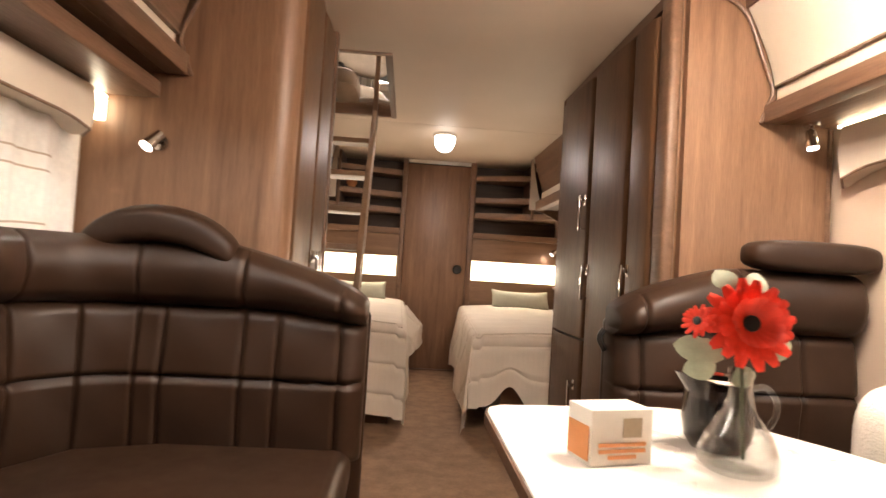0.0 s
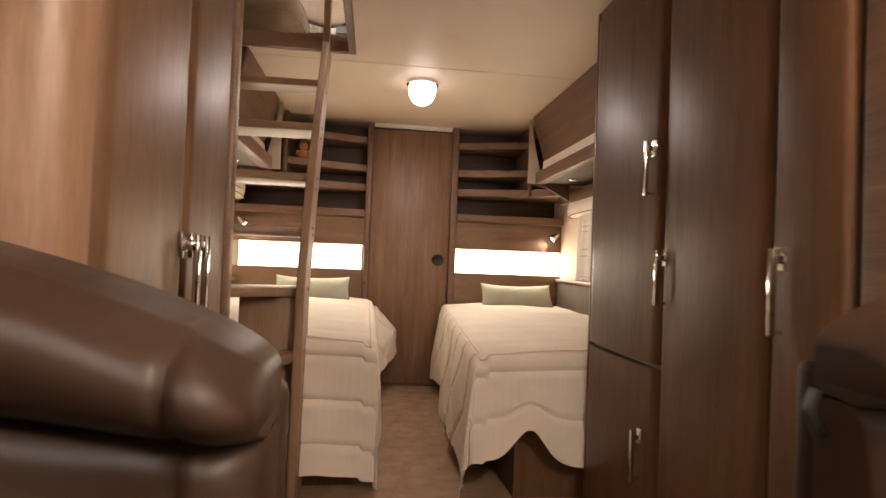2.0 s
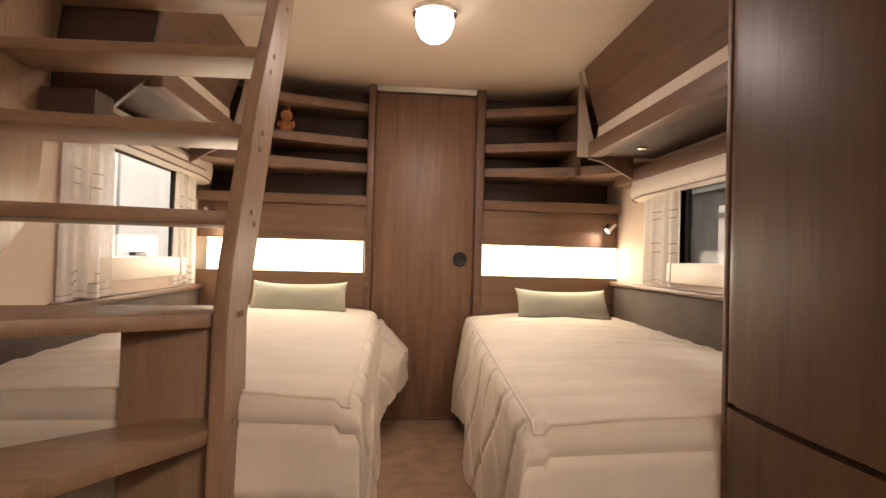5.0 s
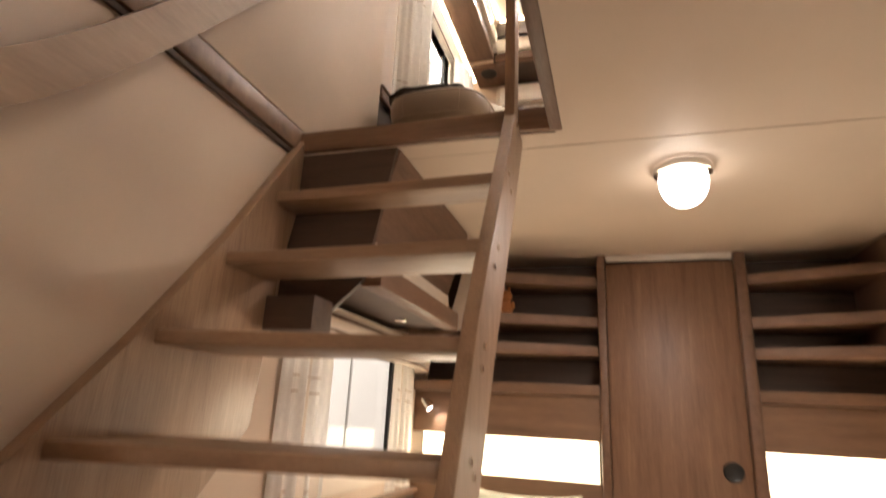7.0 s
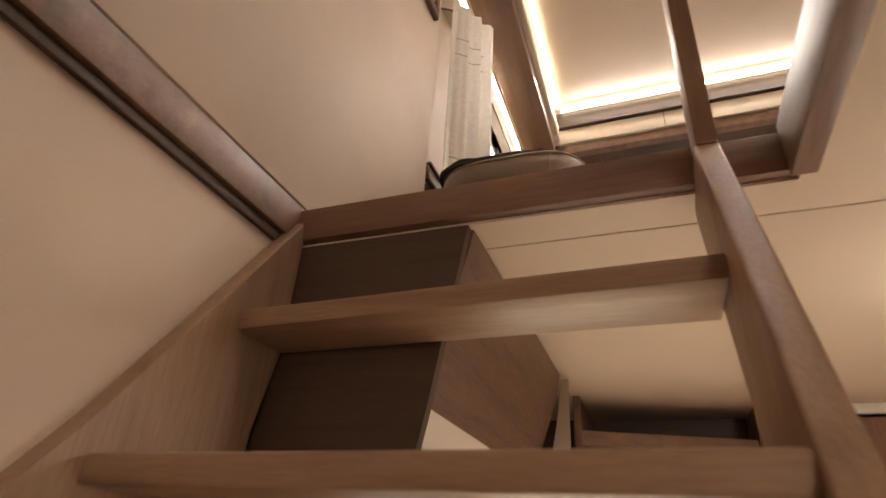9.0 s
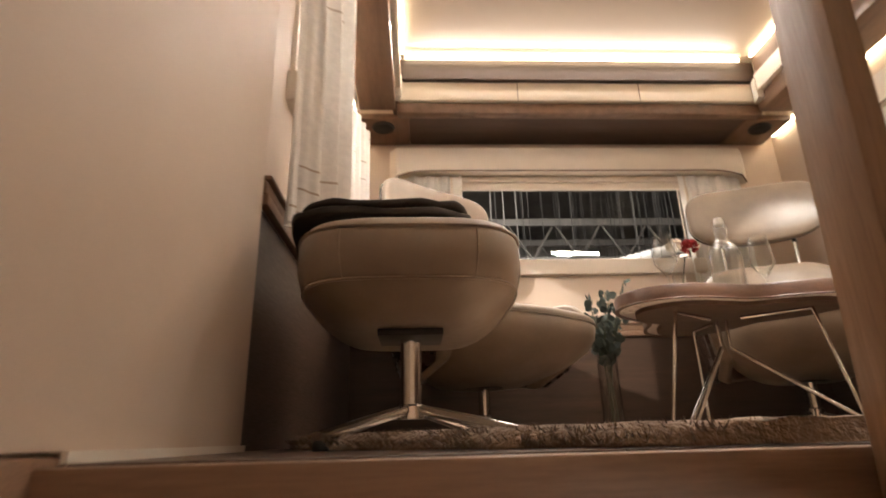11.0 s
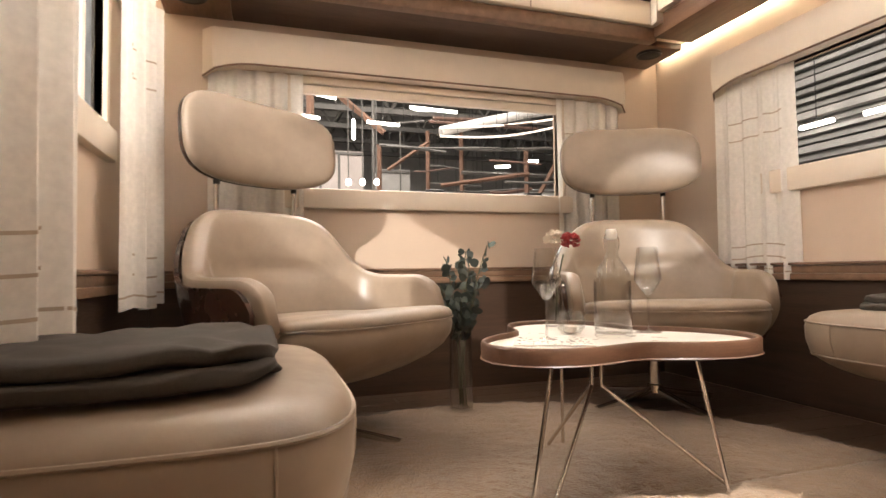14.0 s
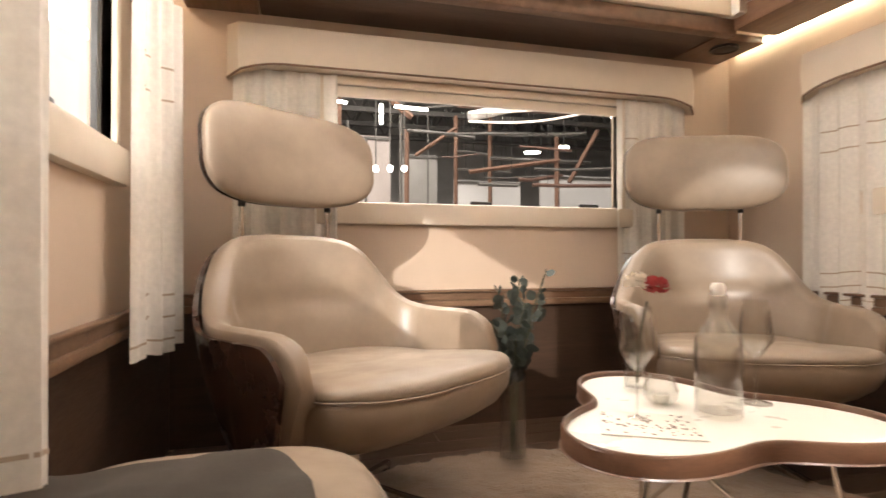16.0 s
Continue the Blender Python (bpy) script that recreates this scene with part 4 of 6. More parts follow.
cu = thing("cushion", (1.12, 1.12, 0.62), "white knitted cushion on the bench", "cushion", turn=20)
part("cover", puffy(0, 0, 0, 0.19, 0.08, 0.17, 0.55, 18), plain("white_knit", (0.76, 0.70, 0.62), 0.95, vary=0.08, fine=150, relief=0.9, depth=0.004), cu, world=False)

tb = thing("dinette_table", (0.5, 0.6, 0), "white-topped dinette table with a wooden edge", "table")
outline = [(0.052, 1.061), (0.061, 1.102), (0.093, 1.126), (0.489, 1.173), (0.543, 1.16), (0.579, 1.115), (0.705, 0.881), (0.777, 0.71), (0.795, 0.485), (0.795, -0.415), (0.039, -0.415)]
part("tabletop", prism(outline[::-1], 0.672, 0.699, 0.004), WHITE, tb, "white laminate top")
part("edge_band", tube([(x, y, 0.682) for x, y in outline] + [(*outline[0], 0.682)], 0.012, 8, flat=(0.012, 0.026)), W_TABLE, tb, "wooden edge band")
part("column", lathe([(0.045, 0.0), (0.045, 0.672)], (0.55, 0.45, 0), 20), CHROME, tb)
part("foot", lathe([(0.22, 0.001), (0.22, 0.012), (0.06, 0.03)], (0.55, 0.45, 0), 32), CHROME, tb)
TZ = 0.6995

bx = thing("tea_box", (0.215, 0.775, TZ), "small white and orange cardboard box on the table", "box", turn=14)
part("carton", box(-0.065, 0.065, -0.04, 0.04, 0.0, 0.100, 0.002), CARD, bx, world=False)
part("side_print", box(-0.067, -0.0655, -0.034, 0.034, 0.008, 0.070), ORANGE, bx, "orange printed side", world=False)
part("picture", box(0.0, 0.04, -0.0425, -0.041, 0.050, 0.085), plain("tan_print", (0.42, 0.33, 0.22), 0.5, relief=0), bx, "brown picture field", world=False)
for k, (a, c) in enumerate(((-0.05, 0.05), (-0.05, 0.05), (-0.03, 0.03))):
    part("print_line", box(a, c, -0.0420, -0.0408, 0.034 - 0.011 * k, 0.041 - 0.011 * k), ORANGE, bx, "illegible orange line of print", world=False)

vs = thing("flower_vase", (0.420, 0.740, TZ), "clear glass carafe vase with a red gerbera", "vase")
part("glass", lathe([(0.055, 0.0), (0.068, 0.012), (0.070, 0.03), (0.055, 0.07), (0.028, 0.11), (0.019, 0.14), (0.022, 0.185), (0.0195, 0.185), (0.0165, 0.14), (0.025, 0.11), (0.051, 0.07), (0.066, 0.03), (0.063, 0.014), (0.05, 0.006), (0.001, 0.005)], segs=36), GLASS, vs, world=False)
part("stem", tube([(0.01, 0, 0.02), (0.004, 0, 0.12), (0.0, 0, 0.26)], 0.0035, 8), STEM, vs, world=False)


def blossom(parent, at, tilt, R, n, mat, rows, heart):
    """Petals in rows round a dark heart; the flower looks along tilt."""
    q = Vector((0, 0, 1)).rotation_difference(Vector(tilt)).to_matrix()
    for r in range(rows):
        bm = None
        for k in range(n):
            a = 6.2832 * (k + 0.5 * r) / n + random.uniform(-0.05, 0.05)
            RR = R * (1 - 0.25 * r) * random.uniform(0.92, 1.05)

            def fn(u, v, a=a, RR=RR, r=r):
                w = 0.185 * R * math.sin(math.pi * (0.10 + 0.83 * u)) ** 0.5
                p = Vector((0.10 * R + u * RR, (v - 0.5) * 2 * w, 0.004 * r + 0.20 * R * u * u * (0.3 + r) - 0.05 * R * (v - 0.5) ** 2 * 4))
                c, s = math.cos(a), math.sin(a)
                return q @ Vector((p.x * c - p.y * s, p.x * s + p.y * c, p.z)) + Vector(at)
            bm = sheet(fn, 6, 2, bm=bm)
        part("petals", bm, mat, parent, world=False)
    part("heart", join(None, lathe([(0.001, 0.0), (heart, 0.0), (heart * 0.9, heart * 0.5), (0.001, heart * 0.7)], segs=18)), BLACK, parent, "dark flower centre", world=False)
    h = [c for c in parent.children if c.name.startswith("heart")][-1]
    h.matrix_basis = Matrix.Translation(at) @ q.to_4x4() @ Matrix.Translation((0, 0, 0.004))


blossom(vs, (0.0, -0.02, 0.270), (-0.15, -0.97, 0.15), 0.075, 16, REDP, 3, 0.016)
blossom(vs, (-0.085, 0.0, 0.268), (-0.75, -0.5, 0.3), 0.03, 12, REDP, 2, 0.008)
bm = None
for k, (dx, dz, a, ln) in enumerate(((-0.03, 0.20, 2.6, 0.075), (0.03, 0.21, 0.4, 0.09), (-0.06, 0.215, 3.0, 0.06), (0.02, 0.325, 1.2, 0.06), (-0.02, 0.33, 2.0, 0.055), (0.0, 0.19, -1.2, 0.07), (0.055, 0.225, 0.1, 0.06), (-0.045, 0.19, 3.6, 0.06))):
    def leaf(u, v, dx=dx, dz=dz, a=a, ln=ln):
        w = 0.024 * math.sin(math.pi * u) ** 0.7
        return Vector((dx + math.cos(a) * ln * u - math.sin(a) * w * (v - 0.5) * 2, 0.005 + 0.02 * u * u, dz + math.sin(a) * ln * u * 0.7 + math.cos(a) * w * (v - 0.5) * 2))
    bm = sheet(leaf, 8, 2, bm=bm)
part("leaves", bm, LEAFP, vs, "pale green leaves", world=False)

jg = thing("jug", (0.455, 0.862, TZ), "dark glass jug with a spout and clear handle", "jug")
b = lathe([(0.050, 0.0), (0.062, 0.02), (0.068, 0.06), (0.063, 0.11), (0.060, 0.135), (0.056, 0.135), (0.059, 0.11), (0.064, 0.06), (0.058, 0.022), (0.001, 0.012)], segs=36)
for v in b.verts:
    if v.co.z > 0.11 and v.co.x < -0.03:
        k = (-v.co.x - 0.03) / 0.03 * (v.co.z - 0.11) / 0.025
        v.co.x -= 0.03 * k
        v.co.z += 0.012 * k
part("body", b, JUGG, jg, world=False)
part("filling", lathe([(0.001, 0.013), (0.056, 0.022), (0.062, 0.06), (0.058, 0.10), (0.001, 0.10)], segs=30), MATTE_BLACK, jg, world=False)
part("rim", lathe([(0.060, 0.133), (0.063, 0.137), (0.058, 0.140), (0.056, 0.134)], segs=30, caps=False), CHROME, jg, world=False)
part("handle", tube(smooth_line([(0.058, 0, 0.115), (0.10, 0, 0.122), (0.125, 0, 0.085), (0.105, 0, 0.04), (0.064, 0, 0.03)], 6), 0.006, 10), GLASS, jg, "clear glass handle", world=False)


for ob in (bx, vs, jg):
    ob.scale = (0.9, 0.9, 0.9)
jg.scale = (0.94, 0.94, 0.94)


def dinette_locker(s, y0, y1, wall_x, face, lab, z=0.0, front=None):
    lk = thing("overhead_locker", (wall_x - s * 0.2, (y0 + y1) / 2, 1.6), lab, "locker", "dinette lockers")

    def fn(u, v, d):
        zz = 1.735 + z + v * (2.02 - 1.735 - z)
        return Vector((face + s * (0.015 if d else 0.0) - s * 0.11 * v ** 1.4 + s * 0.02, y0 + u * (y1 - y0), zz))
    part("front", sheet(fn, 2, 10, True), front or SKIN, lk, "locker front")
    part("light_strip", box(*sorted((face + s * 0.03, face + s * 0.05)), y0, y1, 1.668 + z, 1.732 + z), SKIN, lk, "white strip")
    part("joint", box(*sorted((face + s * 0.012, face + s * 0.04)), y0, y1, 1.731 + z, 1.738 + z), W_RAIL, lk)
    part("lip", box(*sorted((face - s * 0.02, face + s * 0.05)), y0, y1, 1.60 + z, 1.667 + z, 0.006), W_LOCK, lk)
    part("bottom", box(*sorted((face + s * 0.05, wall_x - s * 0.004)), y0, y1, 1.602 + z, 1.622 + z), W_LOCK, lk)
    part("top", box(*sorted((face - s * 0.10, wall_x - s * 0.004)), y0, y1, 2.021, CE - 0.003), W_LOCK, lk)
    part("end_trim", tube(smooth_line([(face - s * 0.19, y1 - 0.004, 2.06), (face - s * 0.10, y1 - 0.004, 2.0), (face - s * 0.035, y1 - 0.004, 1.85 + z), (face + s * 0.01, y1 - 0.004, 1.73 + z), (face - s * 0.005, y1 - 0.004, 1.67 + z), (face - s * 0.03, y1 - 0.004, 1.60 + z)], 5), 0.007, 6), W_LOCK, lk)
    return lk


dinette_locker(1, -0.6, 1.757, XR, 1.13, "cream overhead locker with wooden lip above the bench")
ll = dinette_locker(-1, -0.6, 1.657, XL, -0.90, "walnut overhead locker with a white strip above the bench", -0.028, W_LOCK)
part("shelf_board", box(XL + 0.004, -0.96, -0.6, 1.657, 1.492, 1.545, 0.006), W_LOCK, ll)
# dark tone gives the open niche its shade
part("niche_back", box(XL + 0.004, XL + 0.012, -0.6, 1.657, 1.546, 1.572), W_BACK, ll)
lw = thing("led_light", (XL + 0.05, 0.8, 1.55), "warm LED strip above the dinette window", "lamp", "LED strips")
part("diffuser", box(XL + 0.10, XL + 0.13, 1.606, 1.650, 1.405, 1.488, 0.004), LED, lw)
rw = thing("led_light", (XR - 0.05, 0.8, 1.59), "warm LED strip above the dinette window", "lamp", "LED strips")
part("diffuser", box(XR - 0.05, XR - 0.02, -0.4, 1.70, 1.588, 1.596), LED, rw)
lamp("dinette_led_left", "AREA", (XL + 0.19, 0.8, 1.485), 17.0, (XL + 0.13, 0.8, 1.0), 0.03, 1.9)
lamp("dinette_led_right", "AREA", (XR - 0.06, 0.8, 1.58), 15.0, (XR - 0.10, 0.8, 1.0), 0.03, 1.9)

# a plush toy on the shelf
b = puffy(0, 0, 0.045, 0.04, 0.03, 0.045, 0.9, 12)
puffy(0, -0.004, 0.115, 0.036, 0.03, 0.034, 0.9, 12, bm=b)
for s in (-1, 1):
    puffy(s * 0.016, 0, 0.168, 0.008, 0.006, 0.03, 0.9, 8, bm=b)
    puffy(s * 0.042, -0.01, 0.06, 0.012, 0.012, 0.022, 0.9, 8, bm=b)
    puffy(s * 0.022, -0.03, 0.012, 0.016, 0.022, 0.012, 0.9, 8, bm=b)
toy = solid("plush_toy", b, PLUSH, "small orange plush toy sitting on the shelf", "toy")
toy.location = (-0.73, 5.37, 1.756)
# ---- upper lounge: wainscot, dado, pelmets, windows ----
DZ = 2.712
structure("wainscot_rear", box(XL, XR, YU - 0.012, YU - 0.001, UF, DZ), W_WAIN, "dark wood wainscot", smooth=False)
structure("wainscot_left", box(XL + 0.001, XL + 0.012, 4.532, YU - 0.013, UF, DZ), W_WAIN_Y, "dark wood wainscot", smooth=False)
structure("wainscot_right", box(XR - 0.012, XR - 0.001, 1.60, YU - 0.013, UF, DZ), W_WAIN_Y, "dark wood wainscot", smooth=False)
structure("wall_panel", box(XL + 0.001, XL + 0.022, 2.70, 4.53, 2.196, 4.12, 0.003), CREAM, "cream wall panel beside the stairs")
structure("baseboard", box(XL + 0.022, XL + 0.030, HY1 + 0.015, 4.53, UF, UF + 0.012), SKIN, "thin cream baseboard", smooth=False)


def dado(along, a0, a1, wall, way, name):
    d = thing(name, ((a0 + a1) / 2 if along == "x" else wall, wall if along == "x" else (a0 + a1) / 2, DZ), "moulded wooden dado rail", "trim", "dado rails", "structure")
    for z0, z1, out in ((DZ, DZ + 0.028, 0.022), (DZ + 0.029, DZ + 0.062, 0.016), (DZ + 0.063, DZ + 0.075, 0.026)):
        q = sorted((wall, wall + way * out))
        part("moulding", box(a0, a1, *q, z0, z1, 0.004) if along == "x" else box(*q, a0, a1, z0, z1, 0.004), W_RAIL, d)


dado("x", XL + 0.03, XR - 0.03, YU - 0.012, -1, "dado_rear")
dado("y", 4.532, YU - 0.04, XL + 0.012, 1, "dado_left")
dado("y", 1.6, YU - 0.04, XR - 0.012, -1, "dado_right")

rwn = thing("window_7", (0.05, YU, WREAR[2]), "wide rear window of the upper lounge with cream frame", "window", kind="structure")
fr = box(WREAR[0] - 0.03, WREAR[0], YU - 0.014, YU + 0.05, WREAR[2] - 0.02, WREAR[3] + 0.03, 0.004)
box(WREAR[1], WREAR[1] + 0.03, YU - 0.014, YU + 0.05, WREAR[2] - 0.02, WREAR[3] + 0.03, 0.004, bm=fr)
box(WREAR[0], WREAR[1], YU - 0.014, YU + 0.05, WREAR[3], WREAR[3] + 0.03, 0.004, bm=fr)
part("window_frame", fr, SOFT, rwn)
part("blind_rail", box(WREAR[0], WREAR[1], YU + 0.001, YU + 0.03, WREAR[3] - 0.045, WREAR[3] - 0.001, 0.006), SOFT, rwn, "rolled blind housing")
part("window_sill", box(WREAR[0] - 0.08, WREAR[1] + 0.08, YU - 0.03, YU + 0.05, WREAR[2] - 0.095, WREAR[2] - 0.002, 0.008), SOFT, rwn, "cream lower frame")
pn = part("pane", box(WREAR[0], WREAR[1], YU + 0.034, YU + 0.040, WREAR[2], WREAR[3]), PANE, rwn)
pn.visible_shadow = False
for x in (0.05, 0.60):
    part("latch", box(x - 0.05, x + 0.05, YU + 0.012, YU + 0.030, WREAR[2], WREAR[2] + 0.018, 0.005), BLACK, rwn)
pelmet("x", -1.03, 1.15, YU, -1, 3.70, 3.85, "cream padded pelmet above the rear window", 0.055, 0.085)
pelmet("y", 4.05, 5.93, XR, -1, 3.655, 3.80, "cream padded pelmet above the upper window", 0.05, 0.075)
pelmet("y", 4.56, 6.02, XL, 1, 3.70, 3.83, "cream padded pelmet above the upper window", 0.03, 0.05)
curtain_strip("x", -1.01, -0.60, (YU, -1), 2.80, 3.69, 4.5, 0.016, "sheer white curtain beside the rear window")
curtain_strip("x", 0.72, 1.12, (YU, -1), 2.80, 3.69, 4.5, 0.016, "sheer white curtain beside the rear window")
curtain_strip("y", 5.50, 5.92, (XR, -1), 2.72, 3.65, 4.5, 0.018, "sheer white curtain with brown stripes beside the window")
curtain_strip("y", 5.60, 5.865, (XL + 0.045, 1), 2.665, 3.70, 3.2, 0.018, "sheer white curtain with brown stripes beside the window", skew=0.065)
curtain_strip("y", 4.545, 4.765, (XL + 0.035, 1), 2.675, 3.69, 3.6, 0.020, "sheer white curtain with brown stripes beside the stairs", skew=0.13)

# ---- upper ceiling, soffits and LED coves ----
SK = (-0.42, 0.48, 3.30, 4.45)   # roof light, added unseen to let spots in: x0, x1, y0, y1


def holed(z0, z1, x0, x1, y0, y1):
    b = box(x0, x1, y0, SK[2], z0, z1)
    box(x0, x1, SK[3], y1, z0, z1, bm=b)
    box(x0, SK[0], SK[2], SK[3], z0, z1, bm=b)
    return box(SK[1], x1, SK[2], SK[3], z0, z1, bm=b)


structure("ceiling_upper", holed(UC, UC + 0.03, -1.0, 1.06, 1.6, YU), CEIL, "cream raised ceiling panel of the upper lounge", smooth=False)
structure("roof", holed(4.4, 4.46, XL - T, XR + T, 1.5, YU + T), CEIL, "roof of the upper deck", smooth=False)
# unseen opening, added so that hall spots reach the rug and a chair
sk = thing("added_roof_light", (0.03, 3.85, 4.2), "added clear roof light, unseen, that lets the hall spots in", "roof light", kind="structure")
fr = box(SK[0] - 0.002, SK[0] + 0.02, SK[2], SK[3], UC - 0.004, 4.455, 0.004)
box(SK[1] - 0.02, SK[1] + 0.002, SK[2], SK[3], UC - 0.004, 4.455, 0.004, bm=fr)
box(SK[0] + 0.021, SK[1] - 0.021, SK[2] - 0.002, SK[2] + 0.02, UC - 0.004, 4.455, 0.004, bm=fr)
box(SK[0] + 0.021, SK[1] - 0.021, SK[3] - 0.02, SK[3] + 0.002, UC - 0.004, 4.455, 0.004, bm=fr)
part("window_frame", fr, SKIN, sk)
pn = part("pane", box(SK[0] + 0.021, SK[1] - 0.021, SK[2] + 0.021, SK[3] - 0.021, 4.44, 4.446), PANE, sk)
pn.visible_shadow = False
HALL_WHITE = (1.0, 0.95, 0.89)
# unseen spots outside, placed to throw hard patches of light into the lounge
lamp("hall_spot_chair", "SPOT", (-2.6, -1.5, 7.6), 2200, (1.01, 5.92, 3.01), 0.03, angle=3.5, blend=0.05, colour=HALL_WHITE)
lamp("hall_spot_window", "SPOT", (-5.25, 1.2, 5.95), 1900, (-1.25, 5.2, 3.46), 0.04, angle=24, blend=0.2, colour=HALL_WHITE)
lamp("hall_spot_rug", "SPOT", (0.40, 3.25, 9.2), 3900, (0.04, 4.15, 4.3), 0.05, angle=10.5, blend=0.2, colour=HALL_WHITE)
SZ = 3.92
rs = thing("soffit_rear", (0.03, 6.2, SZ), "walnut rear soffit with cream band", "soffit", kind="structure")
part("underside", box(-0.905, 1.048, 6.085, YU - 0.002, SZ, SZ + 0.02), W_BACK, rs)
part("lip", box(-0.975, 1.115, 6.022, 6.082, SZ - 0.008, SZ + 0.062, 0.008), W_LOCK, rs)
part("light_band", box(-0.965, 1.105, 6.008, 6.052, SZ + 0.066, SZ + 0.186, 0.006), SKIN, rs, "cream band")
part("wood_band", box(-0.96, 1.09, 5.985, 6.052, SZ + 0.190, SZ + 0.315), W_BACK, rs, "dark wood band")
part("upper_fill", box(-1.0, 1.06, 6.056, YU - 0.002, SZ + 0.021, UC - 0.002), W_BACK, rs)
for x0, x1 in ((-0.3, -0.296), (0.40, 0.404)):
    part("joint", box(x0, x1, 6.005, 6.009, SZ + 0.07, SZ + 0.182), W_RAIL, rs)
for s, x0, x1, tag in ((-1, -1.185, -0.985, "left"), (1, 1.09, 1.325, "right")):
    so = thing("soffit_" + tag, ((x0 + x1) / 2, 4.5, SZ), "pale wood side soffit", "soffit", kind="structure")
    part("underside", box(x0, x1, 1.6, 6.018, SZ + 0.004, SZ + 0.10, 0.008), W_LOCK, so)
    cx0, cx1 = (x0, -0.909) if s < 0 else (1.052, x1)
    part("corner_block", box(cx0, cx1, 6.086, YU - 0.002, SZ - 0.004, SZ + 0.03, 0.004), W_LOCK, so)
    inn = x1 if s < 0 else x0
    part("inner_band", box(*sorted((inn + s * 0.002, inn - s * 0.03)), 1.6, 5.96, SZ + 0.105, SZ + 0.21, 0.004), SKIN, so, "cream band")
    part("inner_wood", box(*sorted((inn + s * 0.02, inn - s * 0.02)), 1.6, 5.95, SZ + 0.214, UC - 0.004), W_LOCK, so)
    cxx = inn + s * 0.012
    # corner of the cream band; its bright lighting is put into a white colour
    part("corner_piece", prism([(cxx - 0.05, 5.945), (cxx + 0.05, 5.945), (cxx + 0.035, 6.006), (cxx - 0.035, 6.006)], SZ + 0.055, SZ + 0.19, 0.006), WHITE, so, "cream corner piece, whitened to look lit")
    spx = -1.06 if s < 0 else 1.185
    sp = thing("ceiling_speaker", (spx, 6.175, SZ), "round black speaker in the soffit corner", "speaker", "corner speakers")
    part("ring", lathe([(0.062, 0.0), (0.066, -0.006), (0.060, -0.012), (0.052, -0.010)], (spx, 6.175, SZ - 0.004), 32, caps=False), BLACK, sp)
    part("grille", lathe([(0.053, -0.008), (0.03, -0.011), (0.001, -0.012)], (spx, 6.175, SZ - 0.004), 32), MATTE_BLACK, sp)
    wx = XL + 0.028 if s < 0 else XR - 0.028
    le = thing("led_light", (wx, 5.2, 3.9), "warm LED strip in the gap beside the side wall", "lamp", "LED strips")
    part("diffuser", box(wx - 0.014, wx + 0.014, 4.56 if s < 0 else 1.7, YU - 0.05, SZ + 0.03, SZ + 0.042), LED, le)
    lamp("led_side_" + tag, "AREA", (wx, 4.9 if s > 0 else 5.4, SZ + 0.025), 16.0 if s > 0 else 15.0, (wx - s * 0.05, 4.9 if s > 0 else 5.4, 3.0), 0.03, 2.8 if s > 0 else 1.7, COOLER)
    li = thing("led_light", (inn - s * 0.04, 4.3, UC), "warm LED line round the raised ceiling", "lamp", "LED strips")
    part("diffuser", box(*sorted((inn - s * 0.030, inn - s * 0.048)), 2.0, 5.93, UC - 0.026, UC - 0.014), LED, li)
    lamp("led_cove_" + tag, "AREA", (inn - s * 0.06, 4.0, UC - 0.03), 14.0, (inn - s * 1.0, 4.0, UC - 0.9), 0.03, 3.4, COOLER)
li = thing("led_light", (0.03, 5.96, UC), "warm LED line round the raised ceiling", "lamp", "LED strips")
part("diffuser", box(-0.93, 1.0, 5.955, 5.972, UC - 0.030, UC - 0.016), LED, li)
lamp("led_cove_rear", "AREA", (0.03, 5.94, UC - 0.03), 9.0, (0.03, 5.0, UC - 0.9), 1.8, 0.03, COOLER)

fp = thing("wall_frame", (XL + 0.02, 4.2, 3.46), "wooden-framed panel high on the stair wall", "frame")
part("panel", box(XL + 0.023, XL + 0.03, 3.93, 4.44, 3.50, 3.78), SKIN, fp)
f = box(XL + 0.0225, XL + 0.045, 3.90, 4.47, 3.46, 3.50, 0.004)
box(XL + 0.0225, XL + 0.045, 4.44, 4.47, 3.501, 3.80, 0.004, bm=f)
box(XL + 0.0225, XL + 0.045, 3.90, 3.93, 3.501, 3.80, 0.004, bm=f)
box(XL + 0.0225, XL + 0.045, 3.931, 4.439, 3.77, 3.80, 0.004, bm=f)
part("frame", f, W_LOCK, fp)


# ---- lounge furniture ----
def star_base(parent, n, r, z_hub, start, col_r, col_top, mat=None, foot=True):
    mat = mat or CHROME
    part("column", lathe([(col_r * 1.5, z_hub - 0.01), (col_r * 1.35, z_hub + 0.02), (col_r, z_hub + 0.025), (col_r, col_top)], segs=22), mat, parent, world=False)
    for k in range(n):
        a = radians(start + 360 * k / n)
        c, s = math.cos(a), math.sin(a)
        pts = [(c * 0.02, s * 0.02, z_hub), (c * r * 0.5, s * r * 0.5, z_hub * 0.62), (c * r, s * r, 0.022)]
        leg = part("leg", tube(pts, 0.014, 10, flat=(0.032, 0.022)), mat, parent, world=False)
        part("glide", lathe([(0.014, 0.0), (0.015, 0.012), (0.012, 0.020)], (c * (r - 0.012), s * (r - 0.012), 0.0), 12), MATTE_BLACK, leg, world=False)


